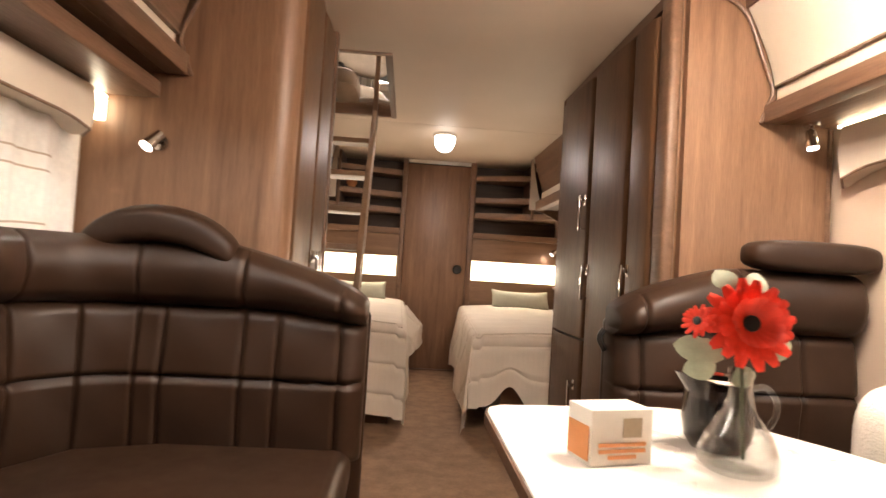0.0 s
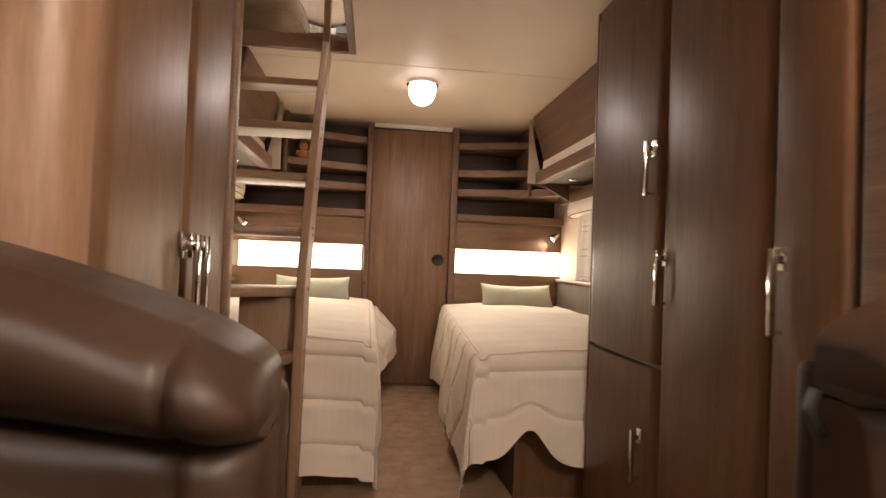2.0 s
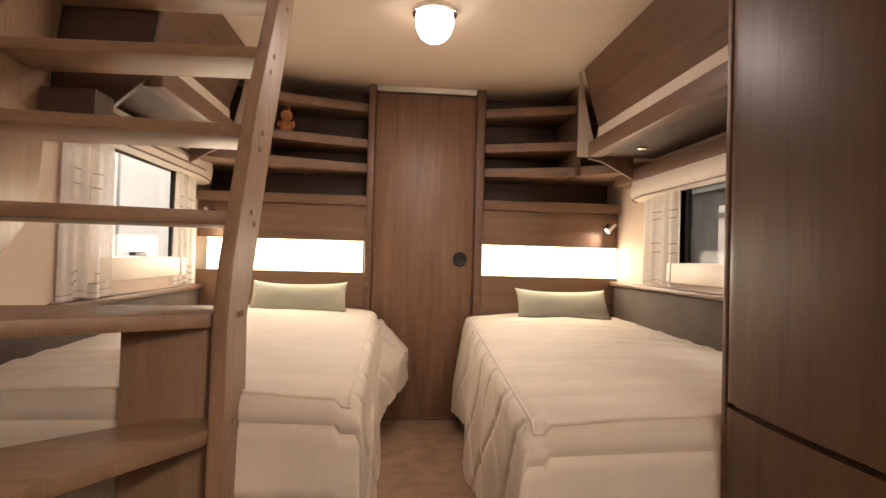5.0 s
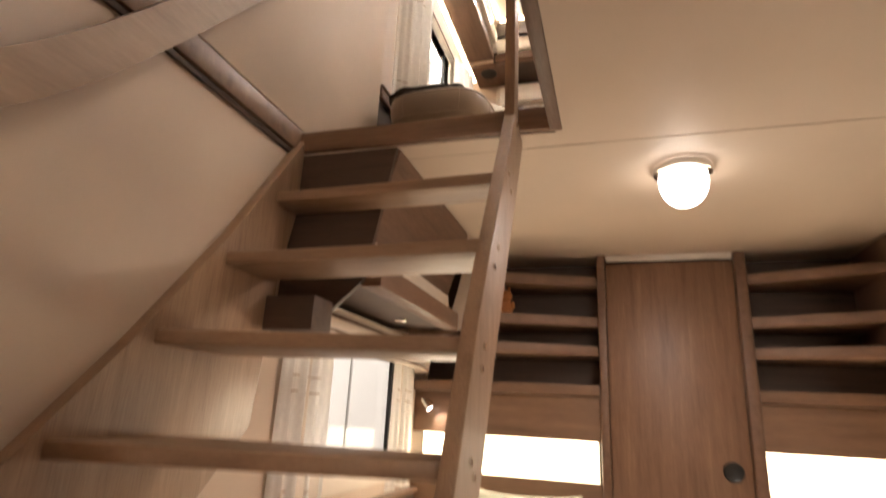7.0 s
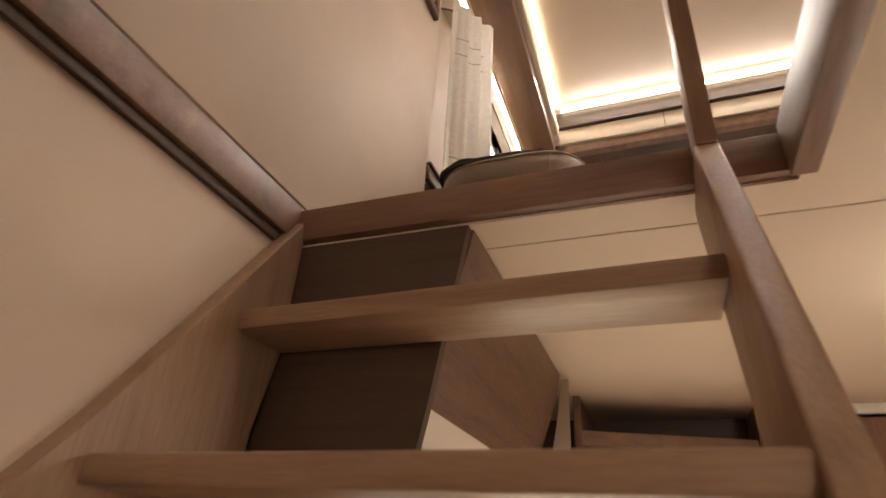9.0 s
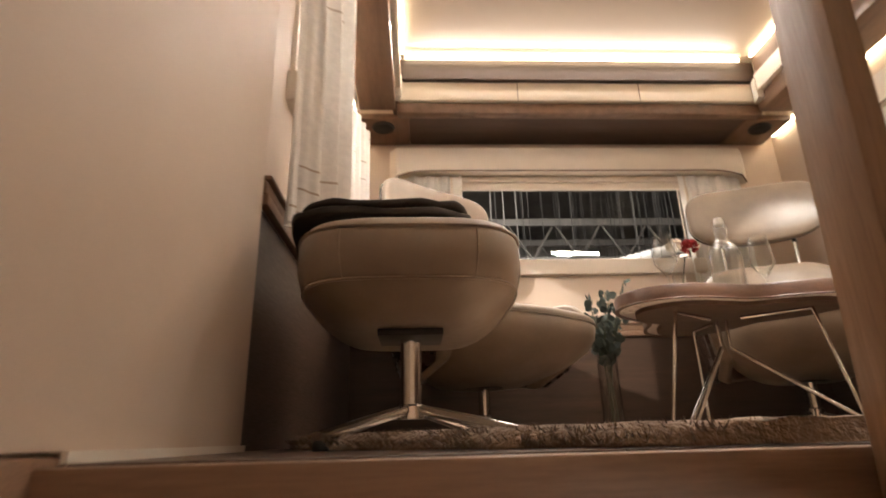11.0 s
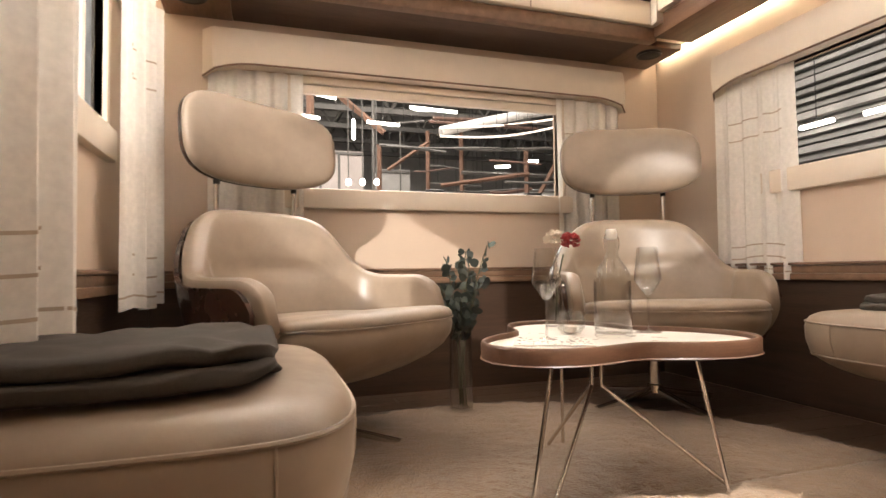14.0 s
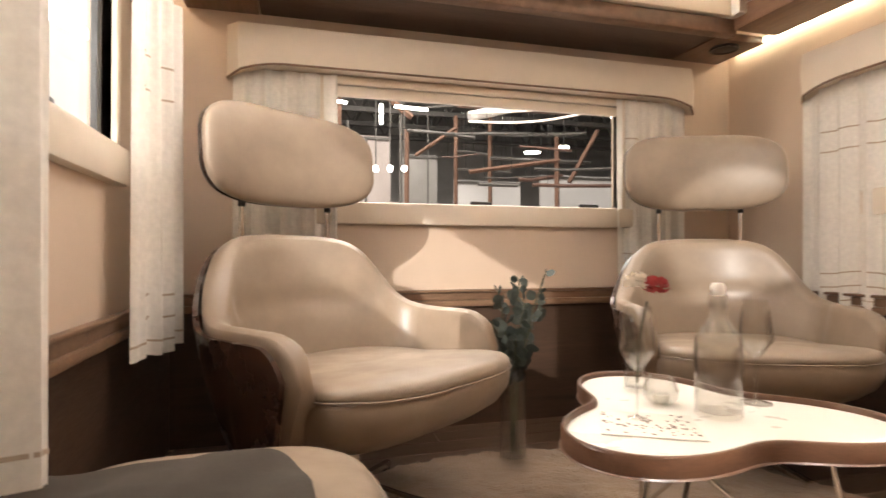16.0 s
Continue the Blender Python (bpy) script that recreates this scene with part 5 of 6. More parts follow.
def lounge_chair(at, turn, label, lift=0.0):
    """A tub lounge chair that looks to -y before it is turned."""
    ch = thing("lounge_chair", at, label, "armchair", "lounge chairs", turn=turn)
    A = 2.055

    def plan(a):
        """The tub's middle line; a=0 is the back."""
        if abs(a) < 1.5708:
            return Vector((0.372 * math.sin(a), 0.27 * math.cos(a), 0))
        k = abs(a) - 1.5708
        return Vector((math.copysign(0.372 - 0.01 * k, a), -0.56 * k, 0))

    def top(a):
        k = min(1, abs(a) / A)
        far = max(0, 0.13 - 0.56 * (A - abs(a))) if abs(a) > 1.5708 else 0
        arm = 0.575 - 0.85 * (0.13 - math.sqrt(max(0, 0.13 ** 2 - far ** 2)))
        w = 1 / (1 + math.exp((k - 0.40) * 16))
        return arm + (0.825 - arm) * w

    def low(a):
        return 0.215 + 0.03 * math.cos(a) + 0.085 * max(0, abs(a) - 1.5708) / (A - 1.5708)

    def ring(a, inner, outer, zt_off=0.0):
        n = Vector((math.sin(a), math.cos(a) * 0.9, 0)).normalized() if abs(a) < 1.5708 else Vector((math.copysign(1, a), 0, 0))
        return plan(a), n

    def tub(u, w):
        """u along the tub, w round its section."""
        a = -A + 2 * A * u
        p, n = ring(a, 0, 0)
        zt, zl = top(a), low(a)
        endr = max(0, 1 - min(u, 1 - u) / 0.03) ** 2
        th = (0.072 - 0.024 * min(1, max(0, abs(a) - 0.9) / 0.5)) * (1 - 0.35 * endr)
        q = w * 6.28318
        cx, cz = math.cos(q), math.sin(q)
        k = max(abs(cx), abs(cz)) ** 0.82
        lean = 0.10 * math.cos(a) if abs(a) < 1.57 else 0
        zz = (zt + zl) / 2 + (zt - zl) / 2 * cz / k
        h = (zz - zl) / (zt - zl)
        taper = (0.06 if abs(a) < 1.5708 else 0.045) * (1 - h) ** 2
        cush = 0.018 * math.sin(math.pi * min(1, max(0, h))) * (1 if cx < 0 else 0.4)
        crease = -0.013 * math.exp(-((zz - 0.60) / 0.028) ** 2) * (cx < 0) * (abs(a) < 0.85)
        d = (th / 2 + cush + crease) * cx / k - taper + lean * h * 0.8
        back = 0.11 * (1 - h) ** 1.6 * max(0, abs(a) - 1.5708) / (A - 1.5708)
        return p + n * d + Vector((0, back, zz))
    nu, nw = 84, 72
    bm = bmesh.new()
    g = [[bm.verts.new(tub(i / nu, j / nw)) for j in range(nw)] for i in range(nu + 1)]
    for i in range(nu):
        for j in range(nw):
            bm.faces.new((g[i][j], g[i + 1][j], g[i + 1][(j + 1) % nw], g[i][(j + 1) % nw]))
    bm.faces.new(g[0][::-1])
    bm.faces.new(g[-1])
    part("tub", bm, TAUPE, ch, world=False, angle=70)
    # dark outer shell on the flanks
    def shell(u, v, d):
        a = (2 * u - 1) * (A - 0.055)
        p, n = ring(a, 0, 0)
        zt, zl = top(a), low(a)
        e = min(u, 1 - u)
        zz = zl + 0.004 + v * (zt - zl - 0.034 - 0.03 * max(0, 1 - e / 0.05) ** 2)
        h = (zz - zl) / (zt - zl)
        lean = 0.10 * math.cos(a) if abs(a) < 1.5708 else 0
        out = 0.050 - 0.014 * min(1, max(0, abs(a) - 0.9) / 0.5) - (0.06 if abs(a) < 1.5708 else 0.045) * (1 - h) ** 2 + lean * h * 0.8 + 0.010
        back = 0.11 * (1 - h) ** 1.6 * max(0, abs(a) - 1.5708) / (A - 1.5708)
        return p + n * (out - 0.014 * d) + Vector((0, back, zz))
    part("outer_shell", sheet(shell, 90, 16, True), SHELLW, ch, "dark stained outer shell", world=False, angle=60)
    # seat: a domed cushion on a pan that tapers to the swivel
    oval = rounded(0.312, 0.335, 3.2)

    def tip(bm):
        for v in bm.verts:
            f = max(0, -(v.co.y + 0.05))
            v.co.x *= 1 + 0.14 * min(1, f / 0.25) - 0.08 * max(0, v.co.y) / 0.25
            v.co.z += 0.03 * min(1, f / 0.3)
        return bm
    part("seat_cushion", tip(loft([(0.402, 0.99, -0.105), (0.408, 1.0, -0.105), (0.420, 0.995, -0.105), (0.431, 0.965, -0.105), (0.438, 0.90, -0.105), (0.443, 0.72, -0.105), (0.446, 0.4, -0.105), (0.447, 0.05, -0.105)], oval)), TAUPE, ch, world=False, angle=70)
    part("seat_pan", tip(loft([(0.205, 0.20, 0.02), (0.207, 0.42, 0.015), (0.220, 0.58, 0.0), (0.245, 0.74, -0.03), (0.275, 0.87, -0.06), (0.31, 0.955, -0.085), (0.35, 0.995, -0.10), (0.385, 1.0, -0.105), (0.400, 0.985, -0.105)], oval)), TAUPE, ch, world=False, angle=70)
    part("seat_piping", tip(tube([(oval(k * 0.09817)[0] * 1.004, oval(k * 0.09817)[1] * 1.004 - 0.105, 0.402) for k in range(65)], 0.0028, 6)), TAUPE, ch, world=False)
    # headrest, bent round the head
    def bend(w):
        w.y -= 0.70 * w.x ** 2
        w.y += 0.10 * (w.z - 1.04)
        w.z += lift
        return w
    b = puffy(0, 0.345, 1.04, 0.328, 0.046, 0.165, 0.60, 28, fn=bend)
    hd = part("headrest", b, TAUPE, ch, "wide curved leather headrest", world=False, angle=70)
    b = puffy(0, 0.378, 1.04, 0.327, 0.024, 0.164, 0.60, 24, fn=bend)
    part("headrest_back", b, SHELLW, hd, "dark headrest rear", world=False, angle=70)
    for x in (-0.170, 0.170):
        part("post", tube([(x, 0.335, 0.74), (x, 0.335, 0.91 + lift)], 0.009, 10), CHROME, ch, "chrome headrest post", world=False)
        part("sleeve", tube([(x, 0.335, 0.865 + lift), (x, 0.335, 0.905 + lift)], 0.012, 10), BLACK, ch, world=False)
    part("swivel", lathe([(0.08, 0.205), (0.09, 0.225), (0.07, 0.235)], segs=24), BLACK, ch, world=False)
    part("tilt_lever", tube([(0.05, -0.02, 0.225), (0.20, -0.05, 0.222)], 0.007, 8), BLACK, ch, world=False)
    star_base(ch, 4, 0.30, 0.075, 25, 0.024, 0.215, CHROME)
    return ch


lounge_chair((-0.605, 5.705, UF), 35, "taupe leather lounge chair with headrest and dark shell", 0.045)
lounge_chair((0.80, 5.72, UF), -21, "taupe leather lounge chair with headrest beside the window", 0.07)


def footstool(at, turn, label):
    ot = thing("footstool", at, label, "footstool", "leather footstools", turn=turn)

    oval = rounded(0.245, 0.345, 4.0)
    part("cushion", loft([(0.304, 0.945, -0.030), (0.310, 0.958, -0.030), (0.350, 0.990, -0.030), (0.392, 0.992, -0.030), (0.408, 0.978, -0.030), (0.424, 0.945, -0.030), (0.436, 0.87, -0.030), (0.444, 0.70, -0.030), (0.449, 0.40, -0.030), (0.450, 0.03, -0.030)], oval), TAUPE, ot, "taupe leather cushion", world=False, angle=70)
    for z, k in ((0.406, 0.986), (0.303, 0.947)):
        part("piping", tube([(oval(j * 0.09817)[0] * k, oval(j * 0.09817)[1] * k - 0.030, z) for j in range(65)], 0.0036, 6), TAUPE, ot, world=False)
    for a in (0.50, 1.06, 2.08, 2.64, 3.64, 4.20, 5.22, 5.78):
        x, y = oval(a)
        part("corner_seam", tube([(x * k, y * k - 0.030, z) for z, k in ((0.306, 0.949), (0.350, 0.990), (0.392, 0.992), (0.405, 0.984))], 0.0022, 6), TAUPE, ot, world=False)
    part("underside", loft([(0.236, 0.30, -0.050), (0.239, 0.52, -0.045), (0.246, 0.64, -0.040), (0.260, 0.75, -0.034), (0.278, 0.85, -0.030), (0.292, 0.91, -0.030), (0.302, 0.94, -0.030)], oval), TAUPE, ot, "leather bowl underside", world=False, angle=70)
    part("mounting_plate", box(-0.07, 0.07, -0.20, -0.06, 0.222, 0.238, 0.004), BLACK, ot, world=False)
    part("column", lathe([(0.035, 0.055), (0.032, 0.08), (0.023, 0.085), (0.023, 0.228)], (0, -0.14, 0), 22), CHROME, ot, world=False)
    for dx, dy in ((-0.155, -0.23), (0.22, -0.165), (-0.20, 0.10), (0.17, 0.12)):
        pts = [(dx * 0.06, -0.14 + dy * 0.06, 0.075), (dx * 0.55, -0.14 + dy * 0.55, 0.047), (dx, -0.14 + dy, 0.020)]
        leg = part("leg", tube(pts, 0.014, 10, flat=(0.030, 0.022)), CHROME, ot, world=False)
        part("glide", lathe([(0.014, 0.0), (0.015, 0.010), (0.012, 0.016)], (dx * 0.97, -0.14 + dy * 0.97, 0.0), 12), MATTE_BLACK, leg, world=False)
    return ot


footstool((-0.895, 4.72, UF), 0, "taupe leather footstool on a chrome star base near the stairs")
footstool((1.10, 4.84, UF), 0, "taupe leather footstool on a chrome star base by the window")


def folded_blanket(at, turn, sx, sy, label):
    bl_ = thing("blanket", at, label, "blanket", "charcoal blankets", turn=turn)
    for k in range(2):
        z = 0.014 + 0.024 * k

        def fn(w, k=k):
            n1 = noise.noise(Vector((w.x * 9, w.y * 7, k * 3.1)))
            n2 = noise.noise(Vector((w.x * 26, w.y * 19, k * 5.3)))
            end = max(0, w.x / sx - 0.55)
            w.z += (0.012 * n1 + 0.005 * n2) * (0.3 if w.z < 0.012 else 1) + 0.035 * end * math.sin(w.y * 34 + k) - 0.012 * max(0, -w.x / sx - 0.5)
            w.x += 0.020 * noise.noise(Vector((w.y * 16, w.z * 40, k))) * (1 if w.x > 0 else 0.3)
            w.y += 0.014 * noise.noise(Vector((w.x * 14, w.z * 30, k + 7)))
            w.z = max(w.z, 0.001)
            return w
        part("fold", puffy(0.010 * k - 0.01, 0.006 * k, z, sx * (1 - 0.04 * k), sy * (1 - 0.05 * k), 0.0150, 0.46, 34, fn=fn), CHARCOAL, bl_, world=False, angle=80)


folded_blanket((-0.955, 4.61, UF + 0.447), 6, 0.20, 0.20, "folded charcoal wool blanket on the footstool")
folded_blanket((1.16, 4.86, UF + 0.446), -4, 0.17, 0.16, "folded charcoal wool blanket on the footstool")

# round shaggy rug
RC = (-0.09, 4.90)


def rug_fn(u, v, d):
    a = u * 6.28318
    R = 1.085 + 0.012 * math.sin(a * 41) + 0.008 * math.sin(a * 97 + 1)
    r = R * v
    x, y = RC[0] + r * math.cos(a), RC[1] + r * math.sin(a)
    x, y = max(XL + 0.035, x), max(HY1 + 0.022, y)
    if d:
        return Vector((x, y, UF + 0.001))
    h = 0.022 * (1 - max(0, (v - 0.97) / 0.03) ** 2)
    n = noise.noise(Vector((x * 26, y * 26, 0))) * 0.005 + noise.noise(Vector((x * 70, y * 70, 3))) * 0.004
    return Vector((x, y, UF + 0.004 + h + n * (1 if v < 0.99 else 0)))


rug = thing("rug", (RC[0], RC[1], UF), "round beige shag rug on the dark floor", "rug")
part("backing", sheet(rug_fn, 240, 110, True), RUG, rug, angle=180)
vs_, fs_ = [], []
rng = random.Random(5)
for i in range(26000):
    a, rr = rng.uniform(0, 6.28318), 1.075 * math.sqrt(rng.uniform(0.0, 1.0))
    if i < 9000:
        a, rr = rng.uniform(2.6, 6.0), rng.uniform(1.015, 1.09)
    x, y = RC[0] + rr * math.cos(a), RC[1] + rr * math.sin(a)
    if x < XL + 0.04 or y < HY1 + 0.024:
        continue
    t, ln = rng.uniform(0, 6.28318), rng.uniform(0.010, 0.024)
    dx, dy = math.cos(t), math.sin(t)
    w = rng.uniform(0.0016, 0.003)
    z = UF + 0.014 if rr < 1.065 else UF + 0.004
    k = len(vs_)
    ox, oy = (0, 0) if rr < 1.035 else (math.cos(a) * ln * 0.8, math.sin(a) * ln * 0.8)
    vs_ += [(x - dy * w, y + dx * w, z), (x + dy * w, y - dx * w, z), (x + dx * ln * 0.6 + ox, y + dy * ln * 0.6 + oy, z + ln * 0.75)]
    fs_.append((k, k + 1, k + 2))
me = bpy.data.meshes.new("shag")
me.from_pydata([(x - RC[0], y - RC[1], z - UF) for x, y, z in vs_], [], fs_)
me.materials.append(RUG)
pile = new("shag", me)
pile.parent = rug
tagged(pile, "loose shag pile", kind="stuff")

# ---- coffee table and what stands on it ----
TC, TT = (0.095, 5.085), 2.588
ct = thing("coffee_table", (TC[0], TC[1], UF), "three-lobed coffee table with white top and wooden rim", "table")


def lobe(a, k=0.0):
    return 0.318 + 0.085 * math.cos(3 * (a - radians(86))) + 0.012 * math.cos(a - radians(330)) + k


ring_pts = [(TC[0] + lobe(2 * math.pi * i / 96) * math.cos(2 * math.pi * i / 96), TC[1] + lobe(2 * math.pi * i / 96) * math.sin(2 * math.pi * i / 96)) for i in range(96)]
in_pts = [(TC[0] + lobe(2 * math.pi * i / 96, -0.014) * math.cos(2 * math.pi * i / 96), TC[1] + lobe(2 * math.pi * i / 96, -0.014) * math.sin(2 * math.pi * i / 96)) for i in range(96)]
part("tabletop", prism(in_pts, TT - 0.03, TT - 0.006), WHITE, ct, "white laminate top")
bm = bmesh.new()
sec = [(0.0, -0.030), (0.004, -0.033), (-0.012, -0.034), (-0.014, -0.030), (-0.013, 0.004), (-0.009, 0.008), (-0.003, 0.008), (0.001, 0.003)]
gg = []
for i in range(96):
    a = 2 * math.pi * i / 96
    gg.append([bm.verts.new((TC[0] + lobe(a, o) * math.cos(a), TC[1] + lobe(a, o) * math.sin(a), TT + z)) for o, z in sec])
for i in range(96):
    for j in range(len(sec)):
        bm.faces.new((gg[i][j], gg[(i + 1) % 96][j], gg[(i + 1) % 96][(j + 1) % len(sec)], gg[i][(j + 1) % len(sec)]))
part("rim", bm, W_TABLE, ct, "raised walnut rim")
part("under_plate", prism([(TC[0] + 0.85 * (x - TC[0]), TC[1] + 0.85 * (y - TC[1])) for x, y in in_pts], TT - 0.044, TT - 0.031), W_BACK, ct)
for tipx, tipy in ((-0.255, -0.165), (0.24, -0.215), (0.02, 0.26)):
    ang = math.atan2(tipy, tipx)
    for sgn in (-1, 1):
        foot = Vector((TC[0] + tipx + 0.025 * sgn * math.cos(ang + 1.57), TC[1] + tipy + 0.025 * sgn * math.sin(ang + 1.57), UF + 0.030))
        topo = Vector((TC[0] + tipx * 0.80, TC[1] + tipy * 0.80, TT - 0.048))
        mid = Vector((TC[0] + 0.018 * math.cos(ang), TC[1] + 0.018 * math.sin(ang), UF + 0.265))
        if sgn < 0:
            pts = [Vector((TC[0] + tipx * 0.2, TC[1] + tipy * 0.2, TT - 0.05)), topo, foot]
        else:
            pts = [Vector((TC[0] + 0.02 * math.cos(ang), TC[1] + 0.02 * math.sin(ang), TT - 0.05)), mid, foot]
        part("wire_leg", tube(pts, 0.0058, 10), CHROME, ct, "thin chrome wire leg")
TP = TT - 0.006


def wine_glass(x, y, h, label):
    w = thing("wine_glass", (x, y, TP + 0.001), label, "glass", "wine glasses")
    s = h / 0.245
    part("bowl", lathe([(0.004, 0.105), (0.012, 0.112), (0.037, 0.148), (0.0385, 0.156), (0.028, 0.245), (0.0268, 0.245), (0.0370, 0.157), (0.0355, 0.149), (0.011, 0.116), (0.001, 0.112)], segs=32, caps=False), GLASS, w, world=False)
    part("stem", lathe([(0.0035, 0.006), (0.003, 0.05), (0.004, 0.106)], segs=12), GLASS, w, world=False)
    part("foot", lathe([(0.036, 0.0), (0.036, 0.0015), (0.012, 0.004), (0.0036, 0.009)], segs=32), GLASS, w, world=False)
    w.scale = (s, s, s)


wine_glass(-0.055, 5.075, 0.245, "clear wine glass on the coffee table")
wine_glass(0.300, 5.112, 0.25, "clear wine glass on the coffee table")
bt = thing("bottle", (0.135, 5.049, TP + 0.001), "clear glass swing-top bottle half full of water", "bottle")
part("glass", lathe([(0.046, 0.0), (0.050, 0.006), (0.050, 0.150), (0.048, 0.170), (0.040, 0.190), (0.026, 0.208), (0.018, 0.224), (0.016, 0.255), (0.019, 0.262), (0.017, 0.270), (0.012, 0.270), (0.0125, 0.25), (0.015, 0.222), (0.023, 0.206), (0.037, 0.188), (0.045, 0.169), (0.047, 0.149), (0.047, 0.012), (0.001, 0.010)], segs=40, caps=False), GLASS, bt, world=False)
part("stopper", lathe([(0.012, 0.268), (0.016, 0.272), (0.016, 0.288), (0.012, 0.296), (0.001, 0.297)], segs=20), WHITE, bt, "white swing stopper", world=False)
part("wire", tube(smooth_line([(-0.021, 0, 0.238), (-0.025, 0, 0.265), (-0.013, 0, 0.283), (0.013, 0, 0.283), (0.025, 0, 0.265), (0.021, 0, 0.238)], 5), 0.0015, 6), CHROME, bt, "steel wire bail", world=False)
jr = thing("tea_light_jar", (0.075, 5.17, TP + 0.001), "small clear glass candle jar", "candle jar")
part("glass", lathe([(0.026, 0.0), (0.040, 0.018), (0.042, 0.035), (0.030, 0.062), (0.028, 0.066), (0.027, 0.062), (0.039, 0.035), (0.037, 0.020), (0.024, 0.004), (0.001, 0.004)], segs=32, caps=False), GLASS, jr, world=False)
part("candle", lathe([(0.018, 0.006), (0.018, 0.022), (0.001, 0.022)], segs=20), WHITE, jr, world=False)
bv = thing("bud_vase", (0.095, 5.30, TP + 0.001), "slim clear vase with a red and a white blossom", "vase")
part("glass", lathe([(0.028, 0.0), (0.030, 0.004), (0.027, 0.09), (0.022, 0.135), (0.0235, 0.17), (0.0215, 0.17), (0.020, 0.135), (0.025, 0.09), (0.027, 0.010), (0.001, 0.008)], segs=32, caps=False), GLASS, bv, world=False)
part("stem", tube([(0.005, 0, 0.02), (0.012, 0, 0.14), (0.03, -0.01, 0.235)], 0.0025, 8), STEM, bv, world=False)


def rosette(parent, at, R, mat, seed):
    rg = random.Random(seed)
    bm = None
    for k in range(30):
        a, e = rg.uniform(0, 6.283), rg.uniform(-0.3, 1.2)
        d = Vector((math.cos(a) * math.cos(e), math.sin(a) * math.cos(e), math.sin(e)))
        s1 = d.cross(Vector((0.3, 0.2, 0.9))).normalized()
        s2 = d.cross(s1)

        def fn(u, v, d=d, s1=s1, s2=s2):
            w = R * 0.55
            p = d * R * (0.35 + 0.6 * u) + s1 * w * (v - 0.5) * (0.4 + u) + s2 * R * 0.25 * math.sin(u * 3) + d * 0.1 * R * math.sin(v * 9)
            return Vector(at) + p
        bm = sheet(fn, 3, 4, bm=bm)
    part("blossom", bm, mat, parent, world=False)


rosette(bv, (0.050, -0.02, 0.272), 0.034, ROSE, 2)
rosette(bv, (0.006, 0.005, 0.284), 0.033, IVORY, 4)

pm = thing("place_mat", (-0.06, 5.03, TP + 0.001), "white speckled terrazzo mat on the table", "mat", turn=-28)
part("slab", box(-0.10, 0.10, -0.085, 0.085, 0.0, 0.003, 0.001), CARD, pm, world=False)
rg = random.Random(9)
STONE = plain("stone_chips", (0.16, 0.11, 0.08), 0.5, vary=0.3, scale=40, relief=0)
for k in range(70):
    x, y, r0 = rg.uniform(-0.09, 0.09), rg.uniform(-0.075, 0.075), rg.uniform(0.002, 0.0065)
    a0 = rg.uniform(0, 6)
    part("stone_chip", prism([(x + r0 * rg.uniform(.6, 1.2) * math.cos(a0 + j * 1.2566), y + r0 * rg.uniform(.6, 1.2) * math.sin(a0 + j * 1.2566)) for j in range(5)], 0.0031, 0.0036), STONE, pm, world=False)

# ---- floor vase with eucalyptus ----
ev = thing("floor_vase", (-0.02, 5.86, UF + 0.027), "tall clear glass vase with eucalyptus branches", "vase")
part("glass", lathe([(0.045, 0.0), (0.047, 0.006), (0.045, 0.30), (0.046, 0.33), (0.043, 0.33), (0.042, 0.30), (0.043, 0.014), (0.001, 0.012)], segs=32, caps=False), GLASS, ev, world=False)
rg = random.Random(11)
tips = [(0.11, -0.03, 0.66), (-0.05, 0.02, 0.60), (0.02, -0.06, 0.58), (-0.10, -0.05, 0.50), (0.12, 0.05, 0.52), (0.05, 0.06, 0.64), (-0.03, -0.10, 0.44)]
for tip in tips:
    cv = smooth_line([(rg.uniform(-0.02, 0.02), rg.uniform(-0.02, 0.02), 0.02), (tip[0] * 0.2, tip[1] * 0.2, 0.30), (tip[0] * 0.6, tip[1] * 0.6, 0.30 + (tip[2] - 0.30) * 0.6), tip], 7)
    tw = part("branch", tube(cv, 0.0022, 6), STEM, ev, world=False)
    bm = None
    for i in range(7, len(cv)):
        for side in (-1, 1):
            if rg.random() < 0.12:
                continue
            d = Vector((rg.uniform(-1, 1), rg.uniform(-1, 1), rg.uniform(-0.2, 0.6))).normalized()
            n = d.cross(Vector((rg.uniform(-1, 1), rg.uniform(-1, 1), 1))).normalized()
            e = d.cross(n)
            R = rg.uniform(0.018, 0.030) * (1.1 - 0.5 * i / len(cv))

            def fn(u, v, d=d, e=e, n=n, R=R, c=cv[i]):
                w = R * math.sin(math.pi * (0.05 + 0.93 * u)) ** 0.6
                return c + d * (0.006 + 2 * R * u) + e * w * (v - 0.5) * 2 + n * (0.25 * R * (u - 0.5) ** 2 + 0.15 * R * abs(v - 0.5))
            bm = sheet(fn, 5, 2, bm=bm)
    part("leaves", bm, LEAF, tw, "grey-green round leaves", world=False)

